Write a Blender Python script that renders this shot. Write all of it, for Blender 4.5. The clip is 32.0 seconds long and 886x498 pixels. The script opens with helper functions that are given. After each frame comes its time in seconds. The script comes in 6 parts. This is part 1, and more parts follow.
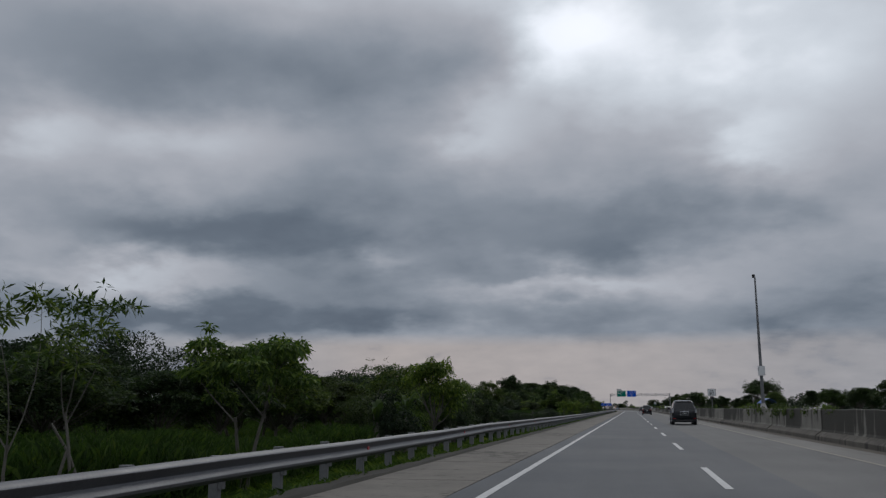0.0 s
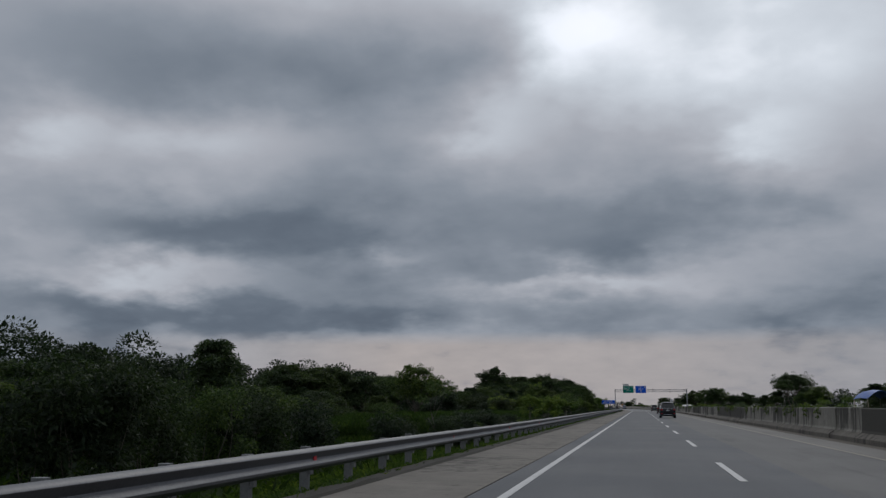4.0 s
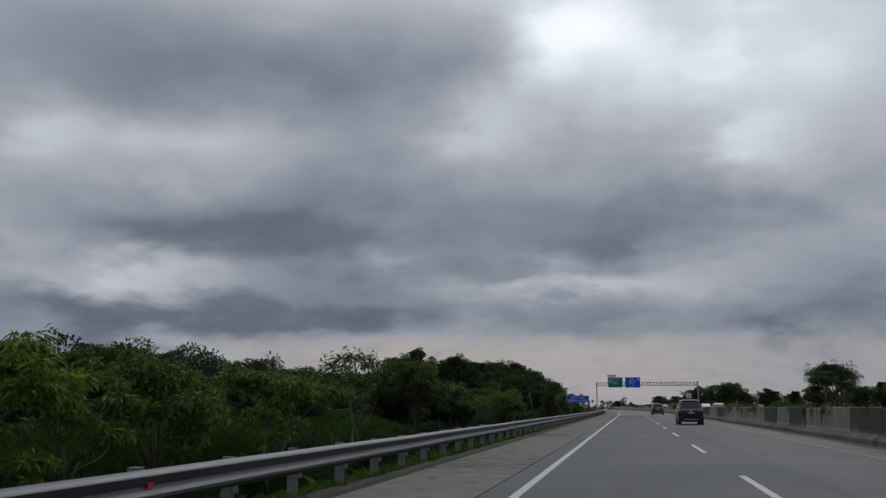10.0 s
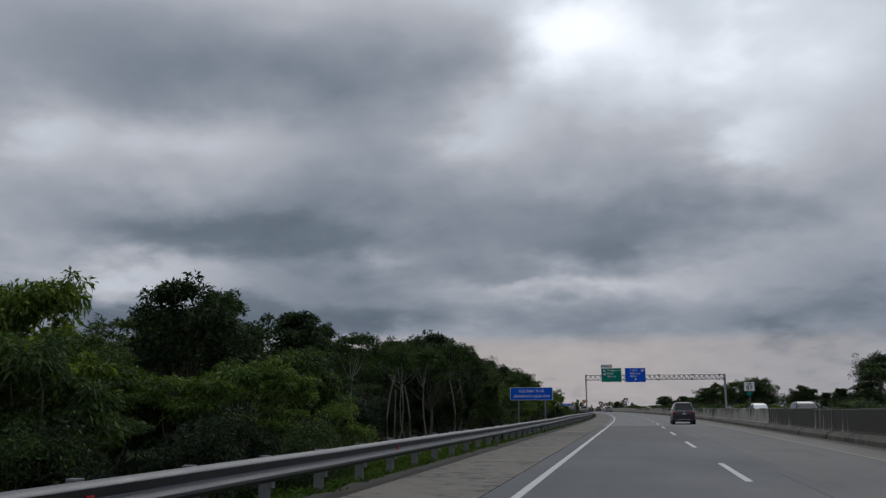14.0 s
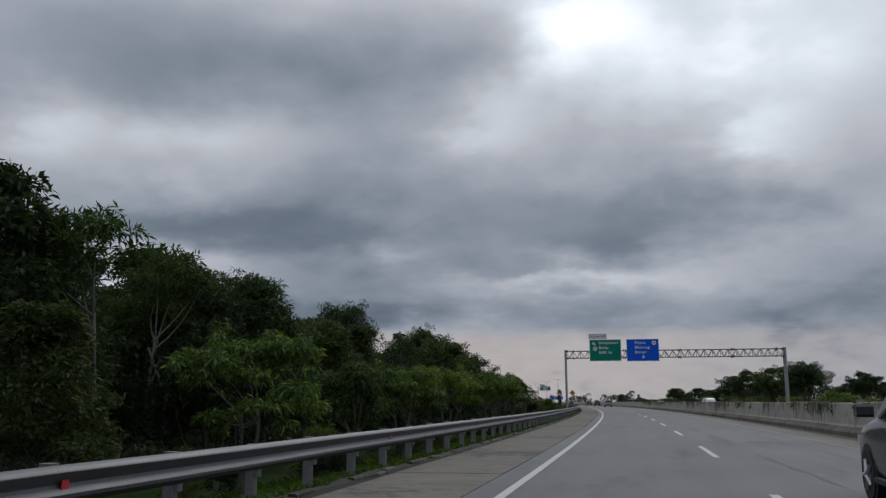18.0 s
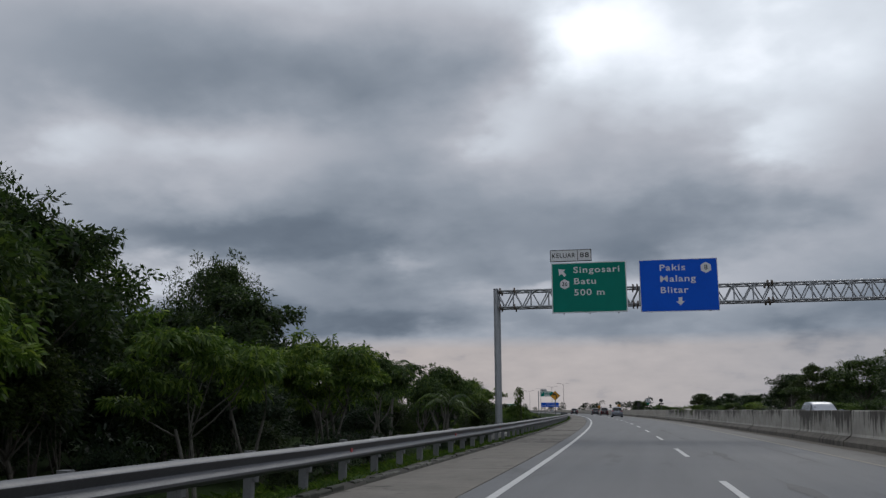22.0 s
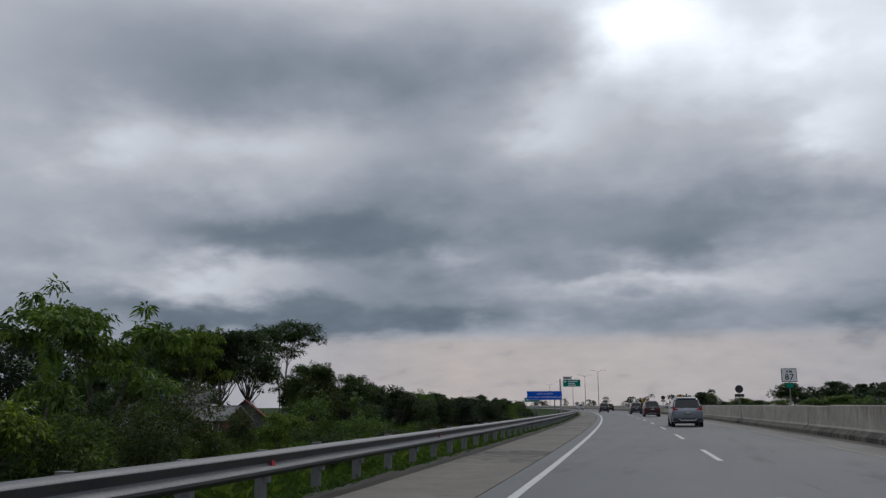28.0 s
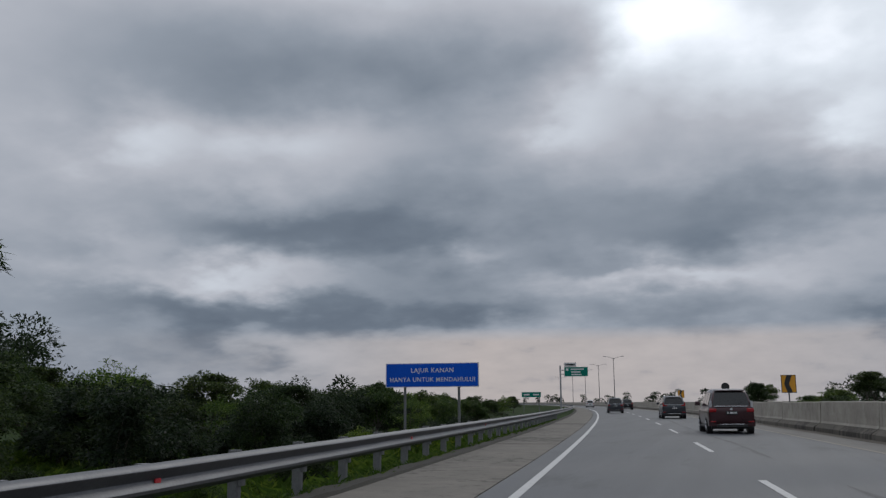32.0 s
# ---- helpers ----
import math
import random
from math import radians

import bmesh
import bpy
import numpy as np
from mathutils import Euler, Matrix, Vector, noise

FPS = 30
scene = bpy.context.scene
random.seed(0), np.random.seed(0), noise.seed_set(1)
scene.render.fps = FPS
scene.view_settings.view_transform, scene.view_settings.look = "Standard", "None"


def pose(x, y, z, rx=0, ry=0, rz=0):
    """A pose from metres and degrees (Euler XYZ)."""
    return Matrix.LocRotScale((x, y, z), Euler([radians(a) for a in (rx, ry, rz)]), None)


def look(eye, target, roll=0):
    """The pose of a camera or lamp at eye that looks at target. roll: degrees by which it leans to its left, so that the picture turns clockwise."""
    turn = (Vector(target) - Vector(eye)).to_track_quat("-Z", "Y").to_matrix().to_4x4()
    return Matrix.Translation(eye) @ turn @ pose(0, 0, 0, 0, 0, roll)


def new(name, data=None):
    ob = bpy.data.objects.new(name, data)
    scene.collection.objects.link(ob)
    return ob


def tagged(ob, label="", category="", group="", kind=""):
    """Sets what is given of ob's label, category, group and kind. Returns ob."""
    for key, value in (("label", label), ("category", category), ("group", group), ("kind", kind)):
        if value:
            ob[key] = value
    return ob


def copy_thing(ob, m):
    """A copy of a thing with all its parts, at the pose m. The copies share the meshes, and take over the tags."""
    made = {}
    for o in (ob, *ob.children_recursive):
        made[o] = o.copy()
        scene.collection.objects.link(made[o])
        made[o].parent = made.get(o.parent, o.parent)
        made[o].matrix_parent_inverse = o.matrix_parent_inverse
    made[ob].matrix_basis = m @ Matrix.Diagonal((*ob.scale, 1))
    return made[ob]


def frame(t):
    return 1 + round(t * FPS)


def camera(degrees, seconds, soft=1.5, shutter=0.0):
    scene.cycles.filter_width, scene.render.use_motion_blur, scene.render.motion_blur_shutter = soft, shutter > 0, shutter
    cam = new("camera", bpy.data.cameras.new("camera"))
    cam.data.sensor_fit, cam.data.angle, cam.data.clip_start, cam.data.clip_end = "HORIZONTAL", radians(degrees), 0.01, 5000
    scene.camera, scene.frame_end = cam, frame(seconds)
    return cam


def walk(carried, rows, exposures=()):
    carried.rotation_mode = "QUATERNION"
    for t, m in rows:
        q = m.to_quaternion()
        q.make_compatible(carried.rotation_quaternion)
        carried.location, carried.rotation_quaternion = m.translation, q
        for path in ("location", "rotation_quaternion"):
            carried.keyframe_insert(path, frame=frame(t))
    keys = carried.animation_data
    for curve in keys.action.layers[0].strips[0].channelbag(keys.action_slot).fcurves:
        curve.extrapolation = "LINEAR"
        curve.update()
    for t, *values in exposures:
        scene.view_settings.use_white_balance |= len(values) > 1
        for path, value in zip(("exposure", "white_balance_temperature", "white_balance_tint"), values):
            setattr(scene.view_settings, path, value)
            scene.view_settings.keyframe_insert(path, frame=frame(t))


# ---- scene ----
# Road line: straight, then a long gentle bend to the left. s runs along the carriageway, q to its right.
BEND, END_BEND, CURVE, EYE = 283.2, 1000.0, 1 / 2024.8, 1.240


def road(s):
    """Place on the driving line at s metres and the heading there, in radians to the left of y."""
    u = min(max(0.0, s - BEND), END_BEND - BEND)
    a = CURVE * u
    x, y = -(1 - math.cos(a)) / CURVE, BEND + math.sin(a) / CURVE
    rest = s - END_BEND if s > END_BEND else min(0.0, s - BEND)
    return x - math.sin(a) * rest, y + math.cos(a) * rest, a


def at(s, q=0.0, z=0.0):
    x, y, a = road(s)
    return Vector((x + q * math.cos(a), y + q * math.sin(a), z))


def put(s, q=0.0, z=0.0, turn=0.0, size=1.0):
    """Pose of a thing beside the road; its own y runs along the road."""
    v = at(s, q, z)
    return Matrix.LocRotScale(v, Euler((0, 0, road(s)[2] + radians(turn))), (size, size, size))


cam = camera(54.8, 32.0, soft=1.35)
# t, way along the road, offset to the right, yaw left of the road, pitch, roll
ROWS = [
    (0, -0.10, 0.31, 12.22, 10.53, -0.00),
    (0.5, 7.78, 0.29, 12.35, 10.43, -0.01),
    (1, 15.67, 0.31, 12.23, 10.39, -0.01),
    (1.5, 23.55, 0.28, 12.67, 10.72, -0.02),
    (2, 31.60, 0.30, 12.40, 10.51, -0.03),
    (2.5, 39.65, 0.26, 12.78, 10.94, -0.03),
    (3, 47.70, 0.26, 12.64, 10.38, -0.04),
    (3.5, 55.70, 0.14, 12.73, 10.42, -0.04),
    (5.5, 87.70, 0.05, 12.76, 10.49, -0.06),
    (6, 95.70, -0.05, 12.63, 10.57, -0.07),
    (6.5, 103.58, -0.09, 12.59, 10.59, -0.08),
    (7, 111.47, -0.16, 12.51, 10.68, -0.08),
    (7.5, 119.35, -0.13, 12.30, 10.57, -0.09),
    (8, 127.23, -0.13, 12.31, 10.34, -0.09),
    (8.5, 135.12, -0.11, 12.16, 10.62, -0.10),
    (9, 143.00, -0.13, 12.40, 10.63, -0.10),
    (9.5, 150.75, -0.13, 12.44, 10.45, -0.11),
    (10, 158.50, -0.17, 12.14, 10.46, -0.11),
    (10.5, 166.25, -0.14, 12.60, 10.82, -0.12),
    (11, 174.00, -0.15, 12.44, 10.41, -0.12),
    (11.5, 181.62, -0.15, 12.43, 11.01, -0.13),
    (12, 189.25, -0.17, 12.46, 10.97, -0.14),
    (12.5, 196.88, -0.16, 12.38, 10.84, -0.14),
    (13, 204.50, -0.15, 12.40, 10.40, -0.15),
    (13.5, 211.98, -0.15, 12.29, 10.50, -0.15),
    (15.5, 241.92, -0.13, 12.20, 10.62, -0.17),
    (16, 249.40, -0.04, 12.25, 10.42, -0.18),
    (16.5, 256.97, 0.00, 11.92, 10.24, -0.19),
    (17, 264.53, 0.01, 12.53, 10.64, -0.19),
    (17.5, 272.10, 0.12, 12.74, 10.95, -0.20),
    (18, 279.67, 0.03, 12.70, 10.17, -0.20),
    (18.5, 287.23, -0.01, 12.28, 10.70, -0.21),
    (19, 294.80, -0.05, 12.31, 10.69, -0.21),
    (19.5, 302.49, -0.04, 12.47, 10.47, -0.22),
    (20, 310.18, -0.04, 11.89, 10.47, -0.22),
    (20.5, 317.87, 0.00, 12.07, 10.68, -0.23),
    (21, 325.56, 0.04, 12.00, 10.54, -0.23),
    (21.5, 333.25, 0.11, 11.92, 10.65, -0.24),
    (22, 341.07, 0.18, 12.14, 10.70, -0.25),
    (22.5, 348.88, 0.25, 12.20, 10.50, -0.25),
    (23, 356.70, 0.28, 12.46, 10.90, -0.26),
    (23.5, 364.67, 0.19, 11.82, 10.27, -0.26),
    (24, 372.64, 0.24, 12.01, 10.77, -0.27),
    (24.5, 380.61, 0.22, 12.44, 10.63, -0.27),
    (25, 388.58, 0.29, 12.06, 10.25, -0.28),
    (25.5, 396.55, 0.21, 12.44, 10.63, -0.28),
    (27.5, 427.79, 0.05, 12.81, 10.63, -0.31),
    (28, 435.60, -0.10, 12.62, 10.43, -0.31),
    (28.5, 443.48, -0.14, 12.76, 10.48, -0.32),
    (29, 451.35, -0.22, 12.47, 10.91, -0.32),
    (29.5, 459.23, -0.23, 12.45, 10.34, -0.33),
    (30, 467.10, -0.25, 12.34, 10.52, -0.33),
    (30.5, 474.95, -0.25, 12.27, 10.65, -0.34),
    (31, 482.80, -0.23, 12.58, 10.61, -0.34),
    (31.5, 490.65, -0.23, 12.38, 10.65, -0.35),
    (32, 498.50, -0.24, 12.28, 10.21, -0.36),
]


def seen_from(s, q, yaw, pitch, roll):
    eye, a, b = at(s, q, EYE), road(s)[2] + radians(yaw), radians(pitch)
    way = Vector((-math.sin(a) * math.cos(b), math.cos(a) * math.cos(b), math.sin(b)))
    return look(eye, eye + way, roll)


walk(cam, [(t, seen_from(s, q, yaw, pitch, roll)) for t, s, q, yaw, pitch, roll in ROWS], [(0.0, -0.11), (10.0, -0.09), (18.0, 0.08), (25.0, 0.12), (32.0, 0.11)])

# ---- world: an overcast evening sky, brighter ahead, with a paler band low over the land ----
world = bpy.data.worlds.new("overcast_sky")
scene.world = world
world.use_nodes = True
wt = world.node_tree
wt.nodes.clear()


def wn(kind, *sockets, **settings):
    """A node of the sky; sockets are numbers, vectors or links to its inputs, in order."""
    n = wt.nodes.new(kind)
    for key, value in settings.items():
        if key == "operation":
            n.operation = value
        elif key == "sky":
            n.sky_type = value
        elif key == "blend":
            n.data_type = value
    for i, v in enumerate(sockets):
        if v is None:
            continue
        if hasattr(v, "links"):
            wt.links.new(v, n.inputs[i])
        else:
            n.inputs[i].default_value = v
    return n.outputs[0]


def wm(op, a, b=0.0, c=0.0):
    return wn("ShaderNodeMath", a, b, c, operation=op)


def wv(op, a, b):
    n = wt.nodes.new("ShaderNodeVectorMath")
    n.operation = op
    for i, v in enumerate((a, b)):
        if hasattr(v, "links"):
            wt.links.new(v, n.inputs[i])
        else:
            n.inputs[i].default_value = v
    return n.outputs["Value"] if op in ("DOT_PRODUCT", "LENGTH") else n.outputs[0]


def wnoise(vec, scale, detail, rough, lac=2.0):
    n = wt.nodes.new("ShaderNodeTexNoise")
    n.inputs["Scale"].default_value, n.inputs["Detail"].default_value = scale, detail
    n.inputs["Roughness"].default_value, n.inputs["Lacunarity"].default_value = rough, lac
    wt.links.new(vec, n.inputs["Vector"])
    return n.outputs["Fac"], n.outputs["Color"]


def wramp(fac, stops):
    n = wt.nodes.new("ShaderNodeValToRGB")
    r = n.color_ramp
    r.interpolation = "LINEAR"
    while len(r.elements) < len(stops):
        r.elements.new(0.5)
    for e, (p, c) in zip(r.elements, stops):
        e.position, e.color = p, (*c, 1)
    wt.links.new(fac, n.inputs["Fac"])
    return n.outputs["Color"]


way = wt.nodes.new("ShaderNodeTexCoord").outputs["Generated"]
sep = wt.nodes.new("ShaderNodeSeparateXYZ")
wt.links.new(way, sep.inputs[0])
vx, vy, vz = sep.outputs
AZ = wm("MULTIPLY", wm("ARCTAN2", vx, vy), 57.29578)
EL = wm("MULTIPLY", wm("ARCSINE", vz), 57.29578)
# the cloud deck: a level sheet overhead, so that clouds flatten towards the horizon
lift = wm("ADD", wm("ABSOLUTE", vz), 0.32)
comb = wt.nodes.new("ShaderNodeCombineXYZ")
wt.links.new(wm("DIVIDE", vx, lift), comb.inputs[0])
wt.links.new(wm("DIVIDE", vy, lift), comb.inputs[1])
deck = comb.outputs[0]
big, bigc = wnoise(deck, 1.3, 2.0, 0.5)
mid, midc = wnoise(deck, 3.6, 4.0, 0.5)
fine, finec = wnoise(deck, 10.0, 5.0, 0.55)
# clouds' own places, their outlines stirred by the noise
ang = wt.nodes.new("ShaderNodeCombineXYZ")
wt.links.new(AZ, ang.inputs[0])
wt.links.new(EL, ang.inputs[1])
stir = wv("MULTIPLY", wv("SUBTRACT", midc, (0.5, 0.5, 0.5)), (9.0, 5.0, 0.0))
stir2 = wv("MULTIPLY", wv("SUBTRACT", finec, (0.5, 0.5, 0.5)), (3.0, 2.0, 0.0))
spot = wv("ADD", wv("ADD", ang.outputs[0], stir), stir2)
DARK_CLOUDS = [  # azimuth, elevation, half width, half height, depth
    (-32.8, 21.8, 11.9, 3.6, -0.19), (-18.8, 22.6, 10.8, 3.4, -0.16), (-14.8, 16.1, 7.2, 2.2, -0.05),
    (-29.7, 11.0, 9.7, 1.6, -0.24), (0.0, 12.0, 10.5, 2.3, -0.21), (-2.9, 10.3, 6.1, 0.9, -0.08),
    (-33.1, 6.0, 9.4, 1.4, -0.20), (-19.2, 6.0, 10.8, 1.0, -0.15), (13.8, 5.9, 5.5, 2.0, -0.17),
    (9.0, 5.0, 2.4, 1.1, -0.15), (-20.9, 13.7, 5.0, 2.5, -0.06), (-7.8, 8.9, 4.3, 0.5, -0.06),
    (-40.5, 2.6, 6.0, 1.2, -0.08), (0.5, 5.4, 12.0, 0.9, -0.06), (-20.0, 10.2, 7.5, 4.2, -0.20), (-30.0, 2.5, 2.0, 0.7, -0.16), (-34.5, 4.4, 1.6, 1.5, -0.14),
]
PALE_CLOUDS = [
    (-3.4, 24.6, 3.6, 3.0, 0.30), (6.6, 22.3, 10.1, 4.3, 0.20), (9.6, 15.7, 2.5, 1.8, 0.13),
    (-9.3, 18.1, 2.9, 2.0, 0.11), (-29.6, 16.8, 7.2, 2.2, 0.12), (-38.8, 16.8, 3.2, 2.5, 0.15),
    (-32.6, 8.0, 7.9, 1.1, 0.18), (-38.3, 10.4, 2.9, 1.4, 0.12), (-15.9, 9.3, 1.8, 0.8, 0.13),
    (-4.8, 8.1, 5.4, 0.9, 0.14), (1.5, 7.9, 5.8, 0.7, 0.08), (12.8, 5.3, 4.3, 0.8, 0.10),
    (12.6, 19.4, 5.4, 4.3, 0.08), (11.0, 11.0, 6.0, 3.0, 0.06), (-10.9, 3.2, 18.0, 1.4, 0.06),
]
cover = wm("MULTIPLY_ADD", wm("SUBTRACT", big, 0.5), 0.20, 0.47)
cover = wm("MULTIPLY_ADD", wm("SUBTRACT", mid, 0.5), 0.24, cover)
cover = wm("MULTIPLY_ADD", wm("SUBTRACT", fine, 0.5), 0.075, cover)
for az, el, rx, ry, depth in DARK_CLOUDS + PALE_CLOUDS:
    d = wv("MULTIPLY", wv("SUBTRACT", spot, (az, el, 0.0)), (1 / rx, 1 / ry, 0.0))
    cover = wm("MULTIPLY_ADD", wm("POWER", 0.3679, wv("DOT_PRODUCT", d, d)), depth, cover)
# the deck thins towards the brighter part of the sky, high ahead
rise = wm("MULTIPLY", wm("MINIMUM", wm("MAXIMUM", wm("SUBTRACT", EL, 4.0), 0.0), 24.0), 0.0085)
cover = wm("MULTIPLY_ADD", wm("ADD", wm("SUBTRACT", cover, 0.085), rise), 1.13, -0.058)
# where the deck is thin it breaks up into small bright puffs
puff, _ = wnoise(deck, 7.5, 4.0, 0.45)
frail = wm("MULTIPLY", wm("MINIMUM", wm("MAXIMUM", wm("SUBTRACT", cover, 0.56), 0.0), 0.25), 1.3)
cover = wm("MULTIPLY_ADD", wm("SUBTRACT", puff, 0.5), frail, cover)
cloud = wramp(cover, [(0.0, (0.095, 0.120, 0.160)), (0.18, (0.150, 0.183, 0.230)), (0.36, (0.262, 0.296, 0.350)),
                      (0.52, (0.41, 0.432, 0.485)), (0.70, (0.63, 0.68, 0.75)), (0.92, (0.90, 0.96, 1.04))])
# a warm pale band low down ahead
low = wramp(wm("DIVIDE", EL, 10.0), [(0.0, (1.0, 1.0, 1.0)), (0.40, (0.95, 0.95, 0.95)), (0.49, (0.0, 0.0, 0.0)), (1.0, (0.0, 0.0, 0.0))])
side = wramp(wm("MULTIPLY_ADD", AZ, 1 / 80.0, 0.5), [(0.0, (0.1, 0.1, 0.1)), (0.14, (0.35, 0.35, 0.35)), (0.30, (1.0, 1.0, 1.0)), (0.52, (0.8, 0.8, 0.8)), (0.66, (0.5, 0.5, 0.5)), (1.0, (0.1, 0.1, 0.1))])
strip = wramp(wm("ADD", wm("MULTIPLY", wm("SUBTRACT", fine, 0.5), 0.5), cover), [(0.12, (0.25, 0.25, 0.28)), (0.34, (0.408, 0.374, 0.371)), (0.7, (0.478, 0.432, 0.42))])
mixlow = wt.nodes.new("ShaderNodeMix")
mixlow.data_type = "RGBA"
wt.links.new(wm("MULTIPLY", low, side), mixlow.inputs["Factor"])
wt.links.new(cloud, mixlow.inputs["A"])
wt.links.new(strip, mixlow.inputs["B"])
# clear air above the clouds, seen faintly through the thinnest of them
air = wt.nodes.new("ShaderNodeTexSky")
air.sky_type, air.sun_disc = "NISHITA", False
air.sun_elevation, air.sun_rotation = radians(38), radians(8)
thin = wramp(cover, [(0.75, (0.0, 0.0, 0.0)), (1.0, (0.35, 0.35, 0.35))])
mixair = wt.nodes.new("ShaderNodeMix")
mixair.data_type = "RGBA"
wt.links.new(thin, mixair.inputs["Factor"])
wt.links.new(mixlow.outputs["Result"], mixair.inputs["A"])
wt.links.new(wv("MULTIPLY", air.outputs[0], (0.12, 0.12, 0.12)), mixair.inputs["B"])
bg = wt.nodes.new("ShaderNodeBackground")
bg.inputs["Strength"].default_value = 1.0
wt.links.new(mixair.outputs["Result"], bg.inputs["Color"])
wt.links.new(bg.outputs[0], wt.nodes.new("ShaderNodeOutputWorld").inputs[0])

sun = new("sun", bpy.data.lights.new("sun", "SUN"))
sun.data.energy, sun.data.angle, sun.data.color = 0.5, radians(25), (1.0, 0.96, 0.9)
sun.matrix_world = look((0, 0, 50), (-6, -45, 12))


# ---- materials ----
def material(name, build):
    m = bpy.data.materials.new(name)
    m.use_nodes = True
    nt = m.node_tree
    b = nt.nodes["Principled BSDF"]
    build(nt, b)
    return m


def node(nt, kind, **inputs):
    n = nt.nodes.new(kind)
    for key, v in inputs.items():
        sock = n.inputs[key.replace("_", " ")]
        if hasattr(v, "links"):
            nt.links.new(v, sock)
        else:
            sock.default_value = v
    return n


def coords(nt, obj=False, scale=(1, 1, 1)):
    """Metres in the world, or in the thing's own space, stretched by scale."""
    if obj:
        v = nt.nodes.new("ShaderNodeTexCoord").outputs["Object"]
    else:
        v = nt.nodes.new("ShaderNodeNewGeometry").outputs["Position"]
    n = nt.nodes.new("ShaderNodeVectorMath")
    n.operation = "MULTIPLY"
    nt.links.new(v, n.inputs[0])
    n.inputs[1].default_value = scale
    return n.outputs[0]


def noise_fac(nt, vec, scale, detail=4.0, rough=0.55):
    n = node(nt, "ShaderNodeTexNoise", Vector=vec, Scale=scale, Detail=detail, Roughness=rough)
    return n.outputs["Fac"]


def ramp(nt, fac, stops):
    n = nt.nodes.new("ShaderNodeValToRGB")
    r = n.color_ramp
    while len(r.elements) < len(stops):
        r.elements.new(0.5)
    for e, (p, c) in zip(r.elements, stops):
        e.position = p
        e.color = (*c, 1) if hasattr(c, "__len__") else (c, c, c, 1)
    nt.links.new(fac, n.inputs["Fac"])
    return n.outputs["Color"]


def blend(nt, fac, a, b, how="MIX"):
    n = nt.nodes.new("ShaderNodeMix")
    n.data_type, n.blend_type = "RGBA", how
    for key, v in (("Factor", fac), ("A", a), ("B", b)):
        sock = [s for s in n.inputs if s.name == key and (key == "Factor") == (s.type == "VALUE") and s.type in ("VALUE", "RGBA")][0]
        if hasattr(v, "links"):
            nt.links.new(v, sock)
        else:
            sock.default_value = v if key == "Factor" else (*v, 1)
    return [s for s in n.outputs if s.type == "RGBA"][0]


def bump(nt, b, height, strength, distance=0.01):
    n = node(nt, "ShaderNodeBump", Height=height, Strength=strength, Distance=distance)
    nt.links.new(n.outputs[0], b.inputs["Normal"])


def speckled(name, dark, pale, rough, scale=3.0, fine=60.0, metal=0.0, bumpy=0.15, obj=True, coat=0.0, spread=0.12, gloss=0.5):
    """Plain stuff with large soft blotches and a fine grain."""
    def build(nt, b):
        v = coords(nt, obj)
        n1, n2 = noise_fac(nt, v, scale, 5.0, 0.6), noise_fac(nt, v, fine, 3.0, 0.5)
        c = ramp(nt, n1, [(0.3, dark), (0.72, pale)])
        c = blend(nt, 0.35, c, ramp(nt, n2, [(0.25, tuple(k * 0.6 for k in dark)), (0.75, pale)]))
        nt.links.new(c, b.inputs["Base Color"])
        b.inputs["Metallic"].default_value = metal
        b.inputs["Specular IOR Level"].default_value = gloss
        nt.links.new(ramp(nt, n1, [(0.2, max(rough - spread, 0.03)), (0.8, min(rough + spread, 1.0))]), b.inputs["Roughness"])
        b.inputs["Coat Weight"].default_value = coat
        b.inputs["Coat Roughness"].default_value = 0.06
        if bumpy:
            bump(nt, b, n2, bumpy, 0.006)
    return material(name, build)


def asphalt(name, dark, pale, worn=0.60):
    def build(nt, b):
        v = coords(nt)
        grain = noise_fac(nt, v, 55.0, 4.0, 0.7)
        patch = noise_fac(nt, v, 0.22, 4.0, 0.6)
        # wheel tracks and drag marks run along the road
        along = noise_fac(nt, coords(nt, False, (1.4, 0.05, 1.0)), 1.0, 4.0, 0.6)
        c = ramp(nt, patch, [(0.3, tuple(k * 0.86 for k in dark)), (0.7, tuple(k * 1.1 for k in pale))])
        c = blend(nt, 0.45, c, ramp(nt, along, [(0.32, tuple(k * 0.72 for k in dark)), (0.66, pale)]))
        c = blend(nt, 0.3, c, ramp(nt, grain, [(0.3, tuple(k * 0.45 for k in dark)), (0.72, tuple(k * 1.25 for k in pale))]))
        stain = ramp(nt, noise_fac(nt, coords(nt, False, (0.8, 0.16, 1)), 0.9, 6.0, 0.68), [(worn, 0.0), (worn + 0.10, 0.55)])
        c = blend(nt, stain, c, tuple(k * 0.5 for k in dark))
        nt.links.new(c, b.inputs["Base Color"])
        nt.links.new(ramp(nt, patch, [(0.2, 0.62), (0.8, 0.82)]), b.inputs["Roughness"])
        bump(nt, b, grain, 0.5, 0.004)
    return material(name, build)


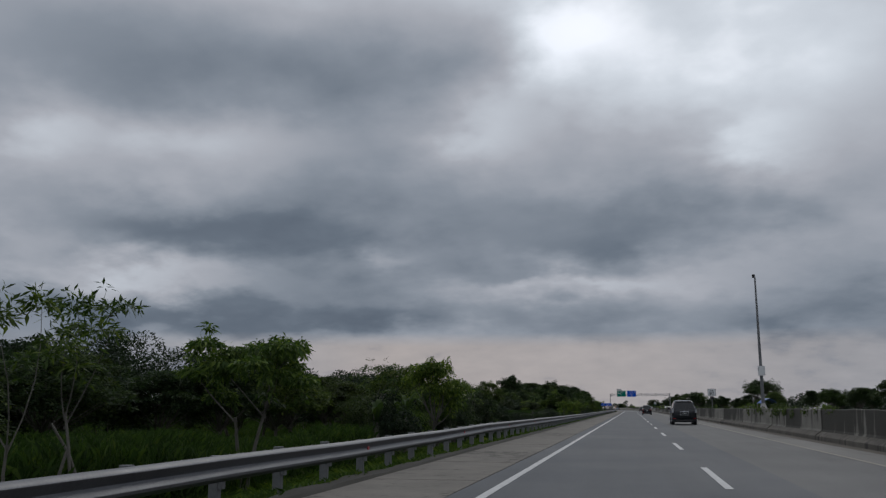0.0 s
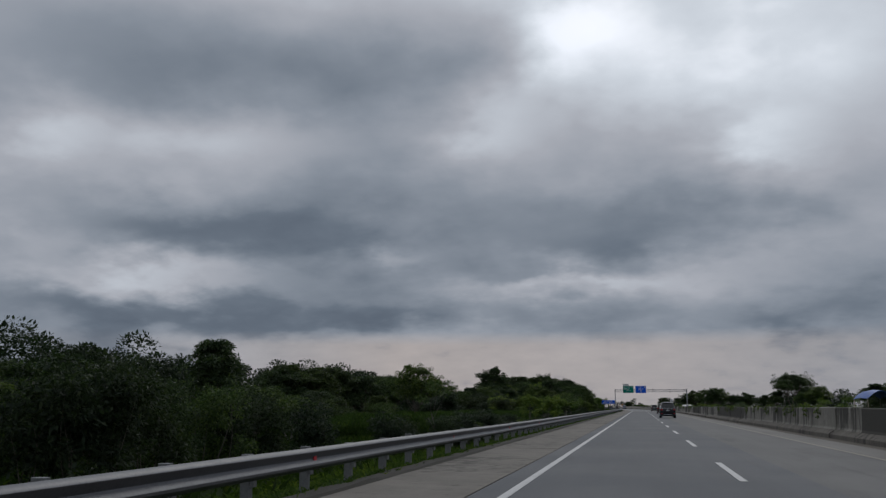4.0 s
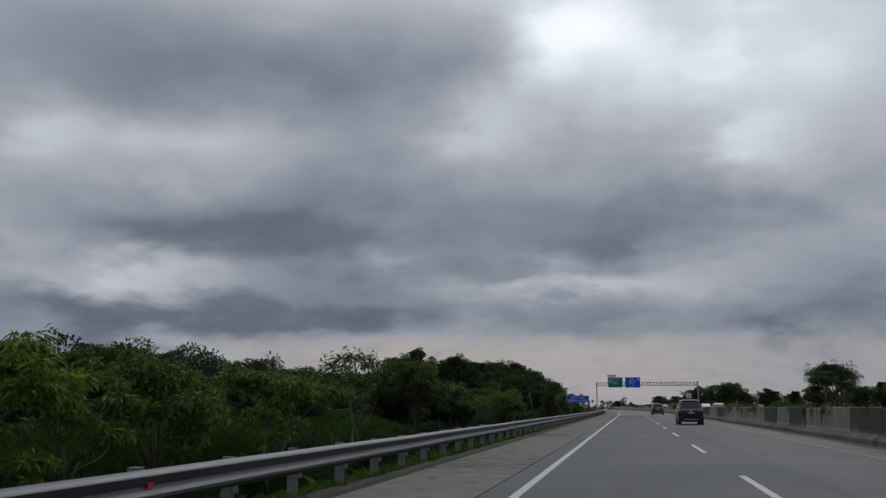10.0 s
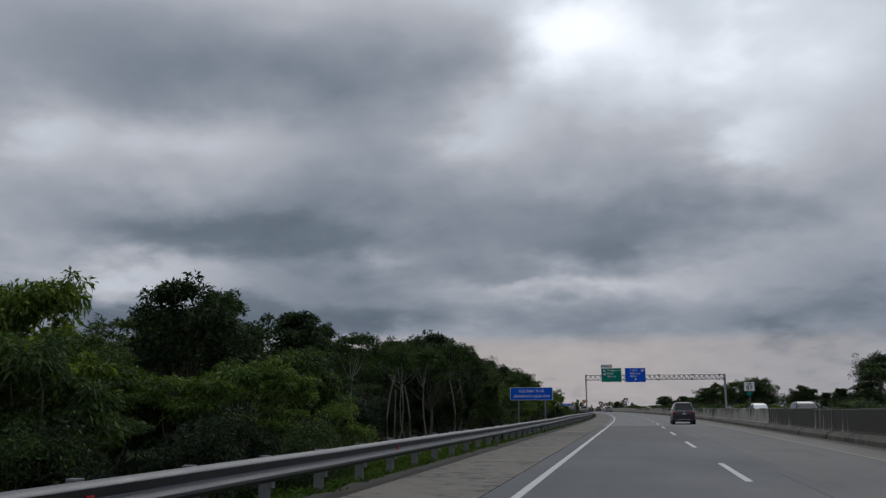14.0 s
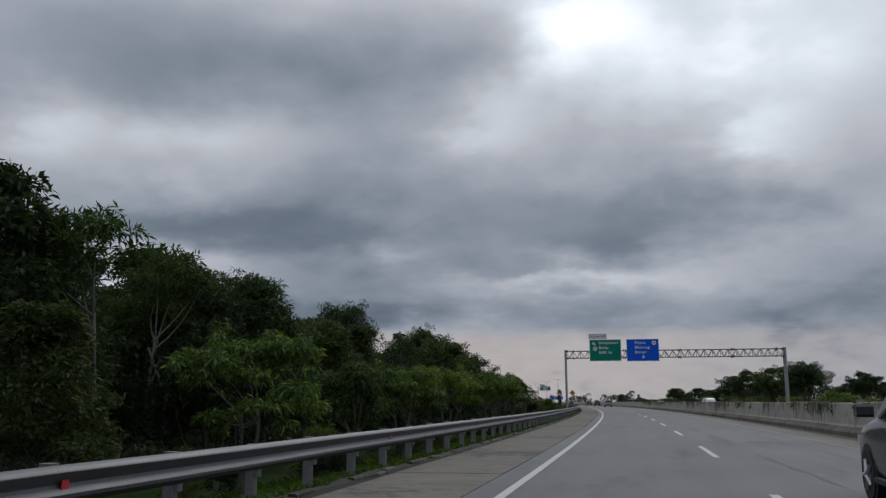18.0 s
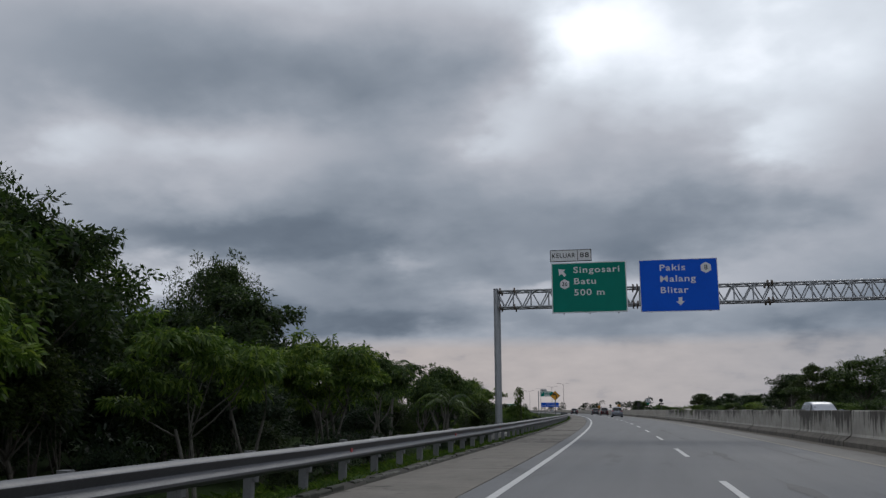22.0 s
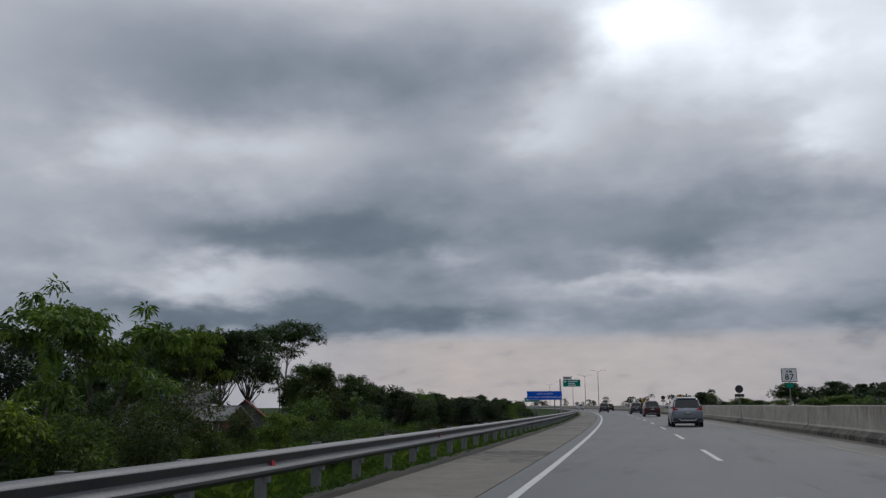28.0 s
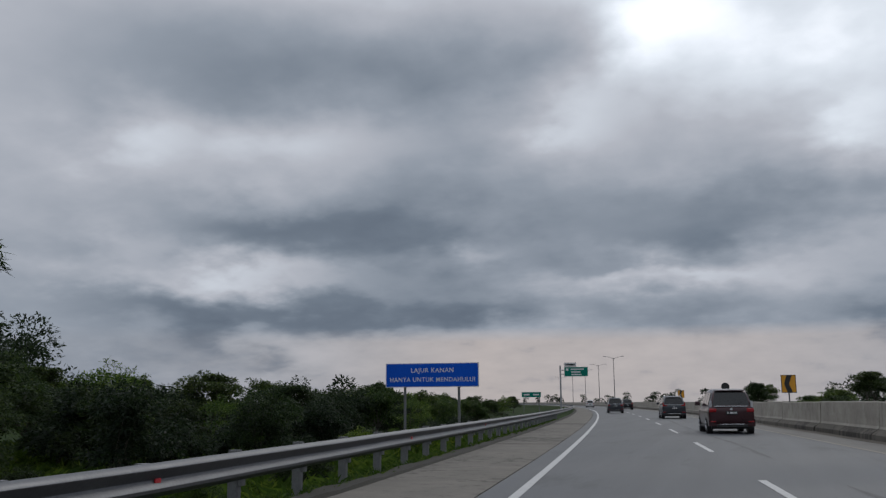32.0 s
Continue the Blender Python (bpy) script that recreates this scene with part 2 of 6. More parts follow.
def weathered_concrete(name, dark, pale, stain, drips, from_top=0.0, piece=0.16, soft=0.05, fine=2.6):
    """Concrete with blotches and black algae in ragged streaks; from_top: how far they cling to the upper edge."""
    def build(nt, b):
        v = coords(nt)
        tall = coords(nt, False, (1.0, 1.0, 0.13))
        n1, grain = noise_fac(nt, v, 0.9, 6.0, 0.65), noise_fac(nt, v, 40.0, 4.0, 0.6)
        streak, long = noise_fac(nt, tall, fine, 5.0, 0.7), noise_fac(nt, v, 0.16, 3.0, 0.6)
        c = ramp(nt, n1, [(0.28, dark), (0.7, pale)])
        c = blend(nt, ramp(nt, noise_fac(nt, v, 2.6, 5.0, 0.7), [(0.52, 0.0), (0.72, 0.6)]), c, tuple(k * 0.62 for k in dark))
        info = nt.nodes.new("ShaderNodeObjectInfo")
        sep = nt.nodes.new("ShaderNodeSeparateXYZ")
        nt.links.new(v, sep.inputs[0])

        def plus(x, k, y):
            n = nt.nodes.new("ShaderNodeMath")
            n.operation = "MULTIPLY_ADD"
            nt.links.new(x, n.inputs[0])
            n.inputs[1].default_value = k
            if hasattr(y, "links"):
                nt.links.new(y, n.inputs[2])
            else:
                n.inputs[2].default_value = y
            return n.outputs[0]

        mask = plus(sep.outputs[2], from_top, plus(info.outputs["Random"], piece, plus(long, 0.8, streak)))
        mask = plus(mask, 0.5, 0.0)
        c = blend(nt, ramp(nt, mask, [(drips / 2, 0.0), (drips / 2 + soft, 0.92)]), c, stain)
        c = blend(nt, ramp(nt, grain, [(0.35, 0.22), (0.6, 0.0)]), c, tuple(k * 0.4 for k in dark))
        nt.links.new(c, b.inputs["Base Color"])
        b.inputs["Roughness"].default_value = 0.9
        bump(nt, b, blend(nt, 0.5, grain, n1), 0.5, 0.012)
    return material(name, build)


def foliage(name, deep, young, dry=0.0):
    """Leaves: green that changes from leaf to leaf and from plant to plant; light comes through them."""
    def build(nt, b):
        geo = nt.nodes.new("ShaderNodeNewGeometry")
        info = nt.nodes.new("ShaderNodeObjectInfo")
        leaf = ramp(nt, geo.outputs["Random Per Island"], [(0.0, tuple(k * 0.65 for k in deep)), (0.55, deep), (0.9, young), (1.0, (young[0] * 1.2 + dry, young[1] * 1.08, young[2]))])
        plant = ramp(nt, info.outputs["Random"], [(0.0, (0.72, 0.78, 0.75)), (0.5, (1.0, 1.0, 1.0)), (1.0, (1.3, 1.18, 0.85))])
        clump = ramp(nt, noise_fac(nt, coords(nt, True), 0.9, 3.0), [(0.3, (0.75, 0.8, 0.8)), (0.7, (1.25, 1.2, 0.95))])
        c = blend(nt, 1.0, blend(nt, 1.0, leaf, plant, "MULTIPLY"), clump, "MULTIPLY")
        nt.links.new(c, b.inputs["Base Color"])
        b.inputs["Roughness"].default_value = 0.55
        b.inputs["Specular IOR Level"].default_value = 0.16
        tr = node(nt, "ShaderNodeBsdfTranslucent", Color=blend(nt, 1.0, c, (1.0, 1.1, 0.6), "MULTIPLY"))
        mix = node(nt, "ShaderNodeMixShader")
        mix.inputs[0].default_value = 0.4
        nt.links.new(b.outputs[0], mix.inputs[1])
        nt.links.new(tr.outputs[0], mix.inputs[2])
        nt.links.new(mix.outputs[0], nt.nodes["Material Output"].inputs[0])
    return material(name, build)


def ground_mat(name, soil, deep, young):
    def build(nt, b):
        v = coords(nt)
        n1, n2, n3 = noise_fac(nt, v, 0.08, 5.0, 0.6), noise_fac(nt, v, 1.3, 5.0, 0.65), noise_fac(nt, v, 22.0, 4.0, 0.6)
        c = ramp(nt, n1, [(0.3, deep), (0.7, young)])
        c = blend(nt, ramp(nt, n2, [(0.5, 0.0), (0.72, 0.7)]), c, soil)
        c = blend(nt, 0.45, c, ramp(nt, n3, [(0.3, tuple(k * 0.4 for k in deep)), (0.75, young)]))
        nt.links.new(c, b.inputs["Base Color"])
        b.inputs["Roughness"].default_value = 1.0
        b.inputs["Specular IOR Level"].default_value = 0.1
        bump(nt, b, n3, 0.8, 0.05)
    return material(name, build)


ASPHALT = asphalt("asphalt", (0.038, 0.044, 0.054), (0.055, 0.063, 0.076))
ASPHALT_MID = asphalt("dusty_asphalt", (0.054, 0.056, 0.058), (0.081, 0.082, 0.083), 0.55)
ASPHALT_PALE = asphalt("pale_asphalt", (0.087, 0.091, 0.099), (0.120, 0.126, 0.135), 0.57)
ASPHALT_DARK = asphalt("dark_asphalt", (0.027, 0.030, 0.034), (0.040, 0.043, 0.049))
TAR = speckled("tar_seam", (0.042, 0.044, 0.048), (0.074, 0.077, 0.083), 0.7, 4.0, 50.0, obj=False, bumpy=0.3)
ASPHALT_OUTER = asphalt("outer_asphalt", (0.082, 0.078, 0.073), (0.124, 0.119, 0.111), 0.54)
SHOULDER = weathered_concrete("shoulder_concrete", (0.128, 0.116, 0.100), (0.192, 0.175, 0.151), (0.060, 0.054, 0.046), 1.05)
KERB_EARTH = speckled("kerb_earth", (0.018, 0.017, 0.013), (0.045, 0.041, 0.032), 0.95, 2.2, 30.0, obj=False, bumpy=0.6)
VERGE_DIRT = speckled("verge_dirt", (0.06, 0.051, 0.039), (0.126, 0.111, 0.09), 0.95, 1.2, 30.0, obj=False, bumpy=0.5)
BARRIER = weathered_concrete("barrier_concrete", (0.25, 0.235, 0.205), (0.44, 0.42, 0.375), (0.040, 0.034, 0.027), 1.25, 0.30, 0.18, 0.05, 4.2)
BARRIER_MOSSY = weathered_concrete("mossy_barrier_concrete", (0.15, 0.14, 0.118), (0.29, 0.275, 0.24), (0.030, 0.027, 0.020), 1.13, 0.16, 0.42, 0.05, 2.2)
BARRIER_CLEANER = weathered_concrete("pale_barrier_concrete", (0.27, 0.245, 0.210), (0.44, 0.41, 0.355), (0.10, 0.082, 0.062), 1.36, 0.22, 0.22, 0.12, 2.4)
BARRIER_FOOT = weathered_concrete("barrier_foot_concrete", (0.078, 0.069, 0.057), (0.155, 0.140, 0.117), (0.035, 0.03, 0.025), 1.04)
PAINT_WHITE = speckled("road_paint_white", (0.416, 0.416, 0.416), (0.624, 0.624, 0.616), 0.7, 6.0, 45.0, obj=False, bumpy=0.3)
PAINT_YELLOW = speckled("road_paint_yellow", (0.16, 0.145, 0.12), (0.30, 0.275, 0.23), 0.75, 5.0, 45.0, obj=False, bumpy=0.3)
ZINC = speckled("galvanised_steel", (0.098, 0.103, 0.113), (0.165, 0.169, 0.18), 0.5, 1.6, 30.0, metal=0.75, obj=False, bumpy=0.1)
ZINC_POST = speckled("galvanised_post", (0.147, 0.152, 0.157), (0.216, 0.22, 0.225), 0.6, 3.0, 30.0, metal=0.5, obj=False, bumpy=0.1)
GANTRY_STEEL = speckled("gantry_steel", (0.28, 0.29, 0.305), (0.43, 0.44, 0.46), 0.45, 1.8, 26.0, metal=0.6, bumpy=0.1)
RUSTY = speckled("rusty_flange", (0.10, 0.075, 0.06), (0.20, 0.17, 0.15), 0.75, 7.0, 40.0, metal=0.3)
RED = speckled("red_reflector", (0.42, 0.02, 0.03), (0.62, 0.03, 0.04), 0.35, 8.0, 50.0, bumpy=0.0)
BLUE = speckled("sign_blue", (0.004, 0.085, 0.55), (0.006, 0.11, 0.68), 0.5, 0.8, 30.0, bumpy=0.0, gloss=0.12)
GREEN = speckled("sign_green", (0.002, 0.17, 0.125), (0.004, 0.22, 0.165), 0.5, 0.8, 30.0, bumpy=0.0, gloss=0.12)
SIGN_WHITE = speckled("sign_white", (0.62, 0.63, 0.64), (0.76, 0.77, 0.78), 0.45, 3.0, 40.0, bumpy=0.0)
SIGN_YELLOW = speckled("sign_yellow", (0.62, 0.28, 0.015), (0.76, 0.36, 0.02), 0.42, 3.0, 40.0, bumpy=0.0)
SIGN_BLACK = speckled("sign_black", (0.012, 0.012, 0.013), (0.025, 0.025, 0.026), 0.5, 6.0, 40.0, bumpy=0.0)
BACK_GREY = speckled("sign_back", (0.22, 0.23, 0.24), (0.34, 0.35, 0.36), 0.55, 3.0, 40.0, metal=0.5)
# deep, mid, bright and far greens carry haze, mixed in as extra blue
LEAF_DEEP = foliage("leaves_deep", (0.037, 0.059, 0.034), (0.064, 0.095, 0.044))
LEAF_MID = foliage("leaves_mid", (0.047, 0.080, 0.032), (0.101, 0.146, 0.050))
LEAF_BRIGHT = foliage("leaves_bright", (0.075, 0.127, 0.036), (0.178, 0.245, 0.066))
LEAF_FEATHER = foliage("leaves_feathery", (0.029, 0.056, 0.021), (0.054, 0.089, 0.028), 0.01)
# dark of the shade under trees, put into the leaf colour; undergrowth uses it
LEAF_SHADED_FAR = foliage("leaves_far", (0.021, 0.035, 0.025), (0.034, 0.053, 0.032))
GRASS = foliage("grass_blades", (0.041, 0.080, 0.021), (0.085, 0.136, 0.036), 0.008)
FIELD = foliage("field_blades", (0.0185, 0.041, 0.0095), (0.034, 0.062, 0.0145), 0.006)
CROP = foliage("crop_leaves", (0.025, 0.053, 0.015), (0.044, 0.080, 0.022), 0.006)
BARK = speckled("bark", (0.05, 0.0425, 0.035), (0.12, 0.1075, 0.09), 0.9, 3.0, 30.0, bumpy=0.6)
BARK_LIGHT = speckled("light_bark", (0.10, 0.094, 0.084), (0.20, 0.19, 0.172), 0.85, 2.5, 26.0, bumpy=0.5)
BARK_PALE = speckled("pale_bark", (0.07, 0.064, 0.055), (0.15, 0.14, 0.122), 0.85, 2.5, 26.0, bumpy=0.5)
GROUND = ground_mat("meadow", (0.034, 0.028, 0.018), (0.018, 0.036, 0.010), (0.036, 0.060, 0.016))
TURF = ground_mat("verge_turf", (0.036, 0.034, 0.020), (0.026, 0.054, 0.014), (0.050, 0.088, 0.023))
TYRE = speckled("tyre_rubber", (0.010, 0.010, 0.010), (0.028, 0.028, 0.028), 0.85, 8.0, 60.0)
RIM = speckled("alloy_rim", (0.34, 0.34, 0.35), (0.5, 0.5, 0.52), 0.35, 8.0, 60.0, metal=0.8, bumpy=0.0)
TRIM = speckled("black_trim", (0.012, 0.012, 0.013), (0.03, 0.03, 0.031), 0.55, 6.0, 60.0, bumpy=0.05)
CHROME = speckled("chrome", (0.55, 0.56, 0.58), (0.7, 0.71, 0.73), 0.18, 6.0, 60.0, metal=0.95, bumpy=0.0)
LAMP_RED = speckled("tail_lamp_red", (0.25, 0.008, 0.012), (0.42, 0.014, 0.018), 0.18, 9.0, 70.0, bumpy=0.0, coat=0.6)
LAMP_CLEAR = speckled("clear_lamp", (0.42, 0.42, 0.44), (0.6, 0.6, 0.62), 0.15, 9.0, 70.0, bumpy=0.0, coat=0.6)
GLASS_DARK = speckled("tinted_glass", (0.010, 0.011, 0.012), (0.02, 0.022, 0.024), 0.08, 2.0, 20.0, bumpy=0.0, spread=0.02, gloss=0.5)
PLASTER = weathered_concrete("plaster_wall", (0.30, 0.29, 0.28), (0.44, 0.43, 0.41), (0.10, 0.095, 0.09), 1.15)
ROOF_RED = speckled("red_roof", (0.15, 0.030, 0.036), (0.23, 0.050, 0.055), 0.8, 1.5, 12.0, bumpy=0.5)
ROOF_BLUE = speckled("blue_roof", (0.045, 0.12, 0.27), (0.08, 0.18, 0.36), 0.6, 1.5, 12.0, bumpy=0.3)
PLASTER_DARK = weathered_concrete("grey_plaster", (0.11, 0.108, 0.105), (0.19, 0.186, 0.18), (0.05, 0.048, 0.045), 1.18)
ROOF_GREY = speckled("grey_roof", (0.14, 0.14, 0.14), (0.28, 0.28, 0.27), 0.8, 1.5, 12.0, bumpy=0.5)
BRICK_RED = speckled("bare_brick", (0.14, 0.06, 0.042), (0.24, 0.115, 0.085), 0.9, 3.0, 16.0, bumpy=0.6)
WOOD_POLE = speckled("bamboo_pole", (0.22, 0.19, 0.13), (0.38, 0.33, 0.24), 0.8, 4.0, 40.0)
TARP = speckled("blue_tarp", (0.012, 0.06, 0.26), (0.03, 0.12, 0.42), 0.5, 1.0, 9.0, bumpy=0.5)


def car_paint(name, c, metal=0.4, rough=0.3, coat=0.5, gloss=0.5):
    return speckled(name, tuple(k * 0.85 for k in c), tuple(k * 1.1 for k in c), rough, 2.0, 50.0, metal=metal, bumpy=0.0, coat=coat, spread=0.05, gloss=gloss)


PAINT_BLACK, PAINT_SILVER = car_paint("black_car_paint", (0.007, 0.008, 0.011), 0.0, 0.24, 0.35, 0.4), car_paint("silver_car_paint", (0.24, 0.26, 0.30), 0.7)
PAINT_GREY, PAINT_PEARL = car_paint("grey_car_paint", (0.05, 0.054, 0.064), 0.6), car_paint("white_car_paint", (0.62, 0.63, 0.64), 0.0)
PAINT_MAROON = car_paint("maroon_car_paint", (0.045, 0.012, 0.016), 0.4)


# ---- shaping helpers ----
class Geo:
    """Points and faces of one part."""

    def __init__(self):
        self.v, self.f = [], []

    def add(self, verts, faces):
        n = len(self.v)
        self.v += [tuple(p) for p in verts]
        self.f += [tuple(i + n for i in fc) for fc in faces]
        return self

    def box(self, c, s, b=0.0, m=None):
        """A block round c of size s, its edges along the longest side cut off by b."""
        k = max(range(3), key=lambda i: s[i])
        i, j = [a for a in range(3) if a != k]
        hx, hy, hz = s[i] / 2, s[j] / 2, s[k] / 2
        if b:
            ring = [(hx - b, -hy), (hx, -hy + b), (hx, hy - b), (hx - b, hy), (-hx + b, hy), (-hx, hy - b), (-hx, -hy + b), (-hx + b, -hy)]
        else:
            ring = [(hx, -hy), (hx, hy), (-hx, hy), (-hx, -hy)]
        pts = []
        for z in (-hz, hz):
            for x, y in ring:
                p = [0, 0, 0]
                p[i], p[j], p[k] = x + c[i], y + c[j], z + c[k]
                pts.append(m @ Vector(p) if m else p)
        n = len(ring)
        flip = (i, j, k) in ((0, 2, 1),)
        faces = [tuple(range(n))[::-1], tuple(range(n, 2 * n))] + [(a, (a + 1) % n, n + (a + 1) % n, n + a) for a in range(n)]
        return self.add(pts, [fc[::-1] for fc in faces] if flip else faces)

    def tube(self, path, radii, n=8, cap=True):
        """A round bar along a path of points, with a radius at each."""
        path = [Vector(p) for p in path]
        rings = []
        for i, p in enumerate(path):
            d = (path[min(i + 1, len(path) - 1)] - path[max(i - 1, 0)]).normalized()
            side = d.cross(Vector((0, 0, 1)))
            if side.length < 0.05:
                side = d.cross(Vector((0, 1, 0)))
            side.normalize()
            up = side.cross(d)
            rings += [p + (side * math.cos(2 * math.pi * k / n) + up * math.sin(2 * math.pi * k / n)) * radii[i] for k in range(n)]
        faces = []
        for i in range(len(path) - 1):
            for k in range(n):
                faces.append((i * n + k, i * n + (k + 1) % n, (i + 1) * n + (k + 1) % n, (i + 1) * n + k))
        if cap:
            faces += [tuple(range(n))[::-1], tuple(range((len(path) - 1) * n, len(path) * n))]
        return self.add(rings, faces)

    def prism(self, outline, y0, y1, m=None):
        """An outline in x and z, drawn out from y0 to y1."""
        n = len(outline)
        pts = [(x, y0, z) for x, z in outline] + [(x, y1, z) for x, z in outline]
        if m:
            pts = [m @ Vector(p) for p in pts]
        return self.add(pts, [tuple(range(n)), tuple(range(n, 2 * n))[::-1]] + [(a, n + a, n + (a + 1) % n, (a + 1) % n) for a in range(n)])

    def loft(self, rings, cap=True):
        n = len(rings[0])
        faces = []
        for i in range(len(rings) - 1):
            for k in range(n):
                faces.append((i * n + k, i * n + (k + 1) % n, (i + 1) * n + (k + 1) % n, (i + 1) * n + k))
        if cap:
            faces += [tuple(range(n))[::-1], tuple(range((len(rings) - 1) * n, len(rings) * n))]
        return self.add([p for r in rings for p in r], faces)

    def mesh(self, name, mat, smooth=False):
        me = bpy.data.meshes.new(name)
        me.from_pydata([tuple(p) for p in self.v], [], self.f)
        bm = bmesh.new()
        bm.from_mesh(me)
        bmesh.ops.recalc_face_normals(bm, faces=bm.faces)
        bm.to_mesh(me)
        bm.free()
        me.materials.append(mat)
        if smooth:
            me.polygons.foreach_set("use_smooth", [True] * len(me.polygons))
            me.set_sharp_from_angle(angle=radians(38))
        return me


def part(name, data, mat=None, parent=None, label="", m=None, smooth=False):
    """One mesh object, from a Geo or a mesh that others share, under its thing."""
    me = data.mesh(name, mat, smooth) if isinstance(data, Geo) else data
    ob = new(name, me)
    if parent:
        ob.parent = parent
    if m is not None:
        ob.matrix_basis = m
    if label:
        ob["label"] = label
    return ob


def thing(name, m, label, category, group="", kind=""):
    ob = new(name)
    ob.empty_display_size = 0.3
    ob.matrix_basis = m
    return tagged(ob, label, category, group, kind)


def letters(text, size, mat, parent, x, y, z, align="CENTER", name="lettering", width=None):
    """Raised lettering on the face of a sign that looks towards -y."""
    cu = bpy.data.curves.new(name, "FONT")
    cu.body, cu.size, cu.align_x, cu.align_y, cu.extrude = text, size, align, "CENTER", 0.003
    cu.offset, cu.space_character, cu.resolution_u = size * 0.012, 1.12, 3
    tmp = bpy.data.objects.new(name, cu)
    scene.collection.objects.link(tmp)
    me = bpy.data.meshes.new_from_object(tmp.evaluated_get(bpy.context.evaluated_depsgraph_get()))
    scene.collection.objects.unlink(tmp)
    bpy.data.objects.remove(tmp)
    me.materials.clear()
    me.materials.append(mat)
    k = 1.0
    if width:
        xs = [v.co.x for v in me.vertices]
        k = width / (max(xs) - min(xs))
    # one part for each character: faces that hang together, or stand one above the other
    root = list(range(len(me.vertices)))

    def find(i):
        while root[i] != i:
            root[i] = root[root[i]]
            i = root[i]
        return i

    for p in me.polygons:
        for v in p.vertices[1:]:
            root[find(v)] = find(p.vertices[0])
    spans = {}
    for v in me.vertices:
        a = spans.setdefault(find(v.index), [9e9, -9e9])
        a[0], a[1] = min(a[0], v.co.x), max(a[1], v.co.x)
    groups = []
    for key, (a, b) in sorted(spans.items(), key=lambda e: e[1][0]):
        if groups and min(b, groups[-1][2]) - max(a, groups[-1][1]) > 0.35 * min(b - a, groups[-1][2] - groups[-1][1]):
            groups[-1][0].add(key)
            groups[-1][2] = max(b, groups[-1][2])
        else:
            groups.append([{key}, a, b])
    pose_m = Matrix.LocRotScale((x, y, z), Euler((radians(90), 0, 0)), (k, 1, 1))
    for keys, _, _ in groups:
        ids = [v.index for v in me.vertices if find(v.index) in keys]
        back = {v: n for n, v in enumerate(ids)}
        glyph = bpy.data.meshes.new("letter")
        glyph.from_pydata([me.vertices[v].co[:] for v in ids], [], [[back[v] for v in p.vertices] for p in me.polygons if p.vertices[0] in back])
        glyph.materials.append(mat)
        part("letter", glyph, None, parent, m=pose_m)


# ---- the setting: ground, road, barrier, rail ----
EDGE_LEFT, EDGE_RIGHT, LINE_LEFT, LINE_MID, LINE_RIGHT, WALL = -4.3, 6.85, -1.80, 1.752, 5.62, 7.2


def sheet(s_steps, q_steps, z_of):
    """A surface along the road: rows across it at each step."""
    geo = Geo()
    pts = [at(s, q, z_of(s, q)) for s in s_steps for q in q_steps]
    n = len(q_steps)
    return geo.add(pts, [(i * n + k, i * n + k + 1, (i + 1) * n + k + 1, (i + 1) * n + k) for i in range(len(s_steps) - 1) for k in range(n - 1)])


def land(s, q):
    """Height of the land beside the embankment that carries the road."""
    rough = 0.16 * noise.noise(Vector((s * 0.11, q * 0.17, 3.0))) + 0.25 * noise.noise(Vector((s * 0.02, q * 0.03, 8.0)))
    if q < -4.9:
        k = min(1.0, (-4.9 - q) / 4.6)
        return -0.06 - 1.5 * k * k * (3 - 2 * k) + rough * min(1.0, (-4.9 - q) / 2.5)
    if q > 20.5:
        k = min(1.0, (q - 20.5) / 6)
        return -0.1 - 0.9 * k + rough * k
    return -0.06


far_steps = [-400, -250, -120] + [-60 + 6 * i for i in range(125)] + [720, 780, 860, 1000, 1200, 1500, 1900, 2400, 3000, 3800]
side_steps = [-2100, -1400, -900, -500, -280, -160, -110, -80, -60, -46, -36, -28, -22, -18, -15, -12.5, -10.8, -9.5, -8.4, -7.4, -6.5, -5.7, -5.1, -4.9, 20.5, 22, 24, 27, 32, 40, 55, 80, 120, 200, 320, 600, 1100, 2000]
tagged(part("ground", sheet(far_steps, side_steps, land), GROUND, smooth=True), "rough green meadow ground sloping away from the embankment", "ground", kind="structure")

run = [-40 + 4 * i for i in range(190)] + [740, 780, 840, 920, 1000, 1100, 1250, 1400]
lane_edges = lambda z: (lambda s, q: z)
CHANGE = 281.6  # the older dark surfacing ends here
first, second = [s for s in run if s < CHANGE] + [CHANGE], [CHANGE] + [s for s in run if s > CHANGE]
tagged(part("road", sheet(first, [LINE_LEFT - 0.50, 0.0, LINE_MID, 2.9], lane_edges(0.0)), ASPHALT), "dark grey asphalt carriageway with two lanes", "road", kind="structure")
tagged(part("overtaking_lane", sheet(first, [2.9, 4.2, LINE_RIGHT], lane_edges(0.0)), ASPHALT_MID), "paler dusty asphalt of the overtaking lane", "road", kind="structure")
tagged(part("road_further", sheet(second, [LINE_LEFT - 0.50, 0.0, LINE_MID, 3.7, LINE_RIGHT], lane_edges(0.0)), ASPHALT_PALE), "pale worn asphalt carriageway with two lanes", "road", kind="structure")
tagged(part("inner_shoulder", sheet(run, [LINE_RIGHT, 6.4, EDGE_RIGHT], lane_edges(0.0)), ASPHALT_OUTER), "dusty inner asphalt strip beside the concrete barrier", "road shoulder", kind="structure")
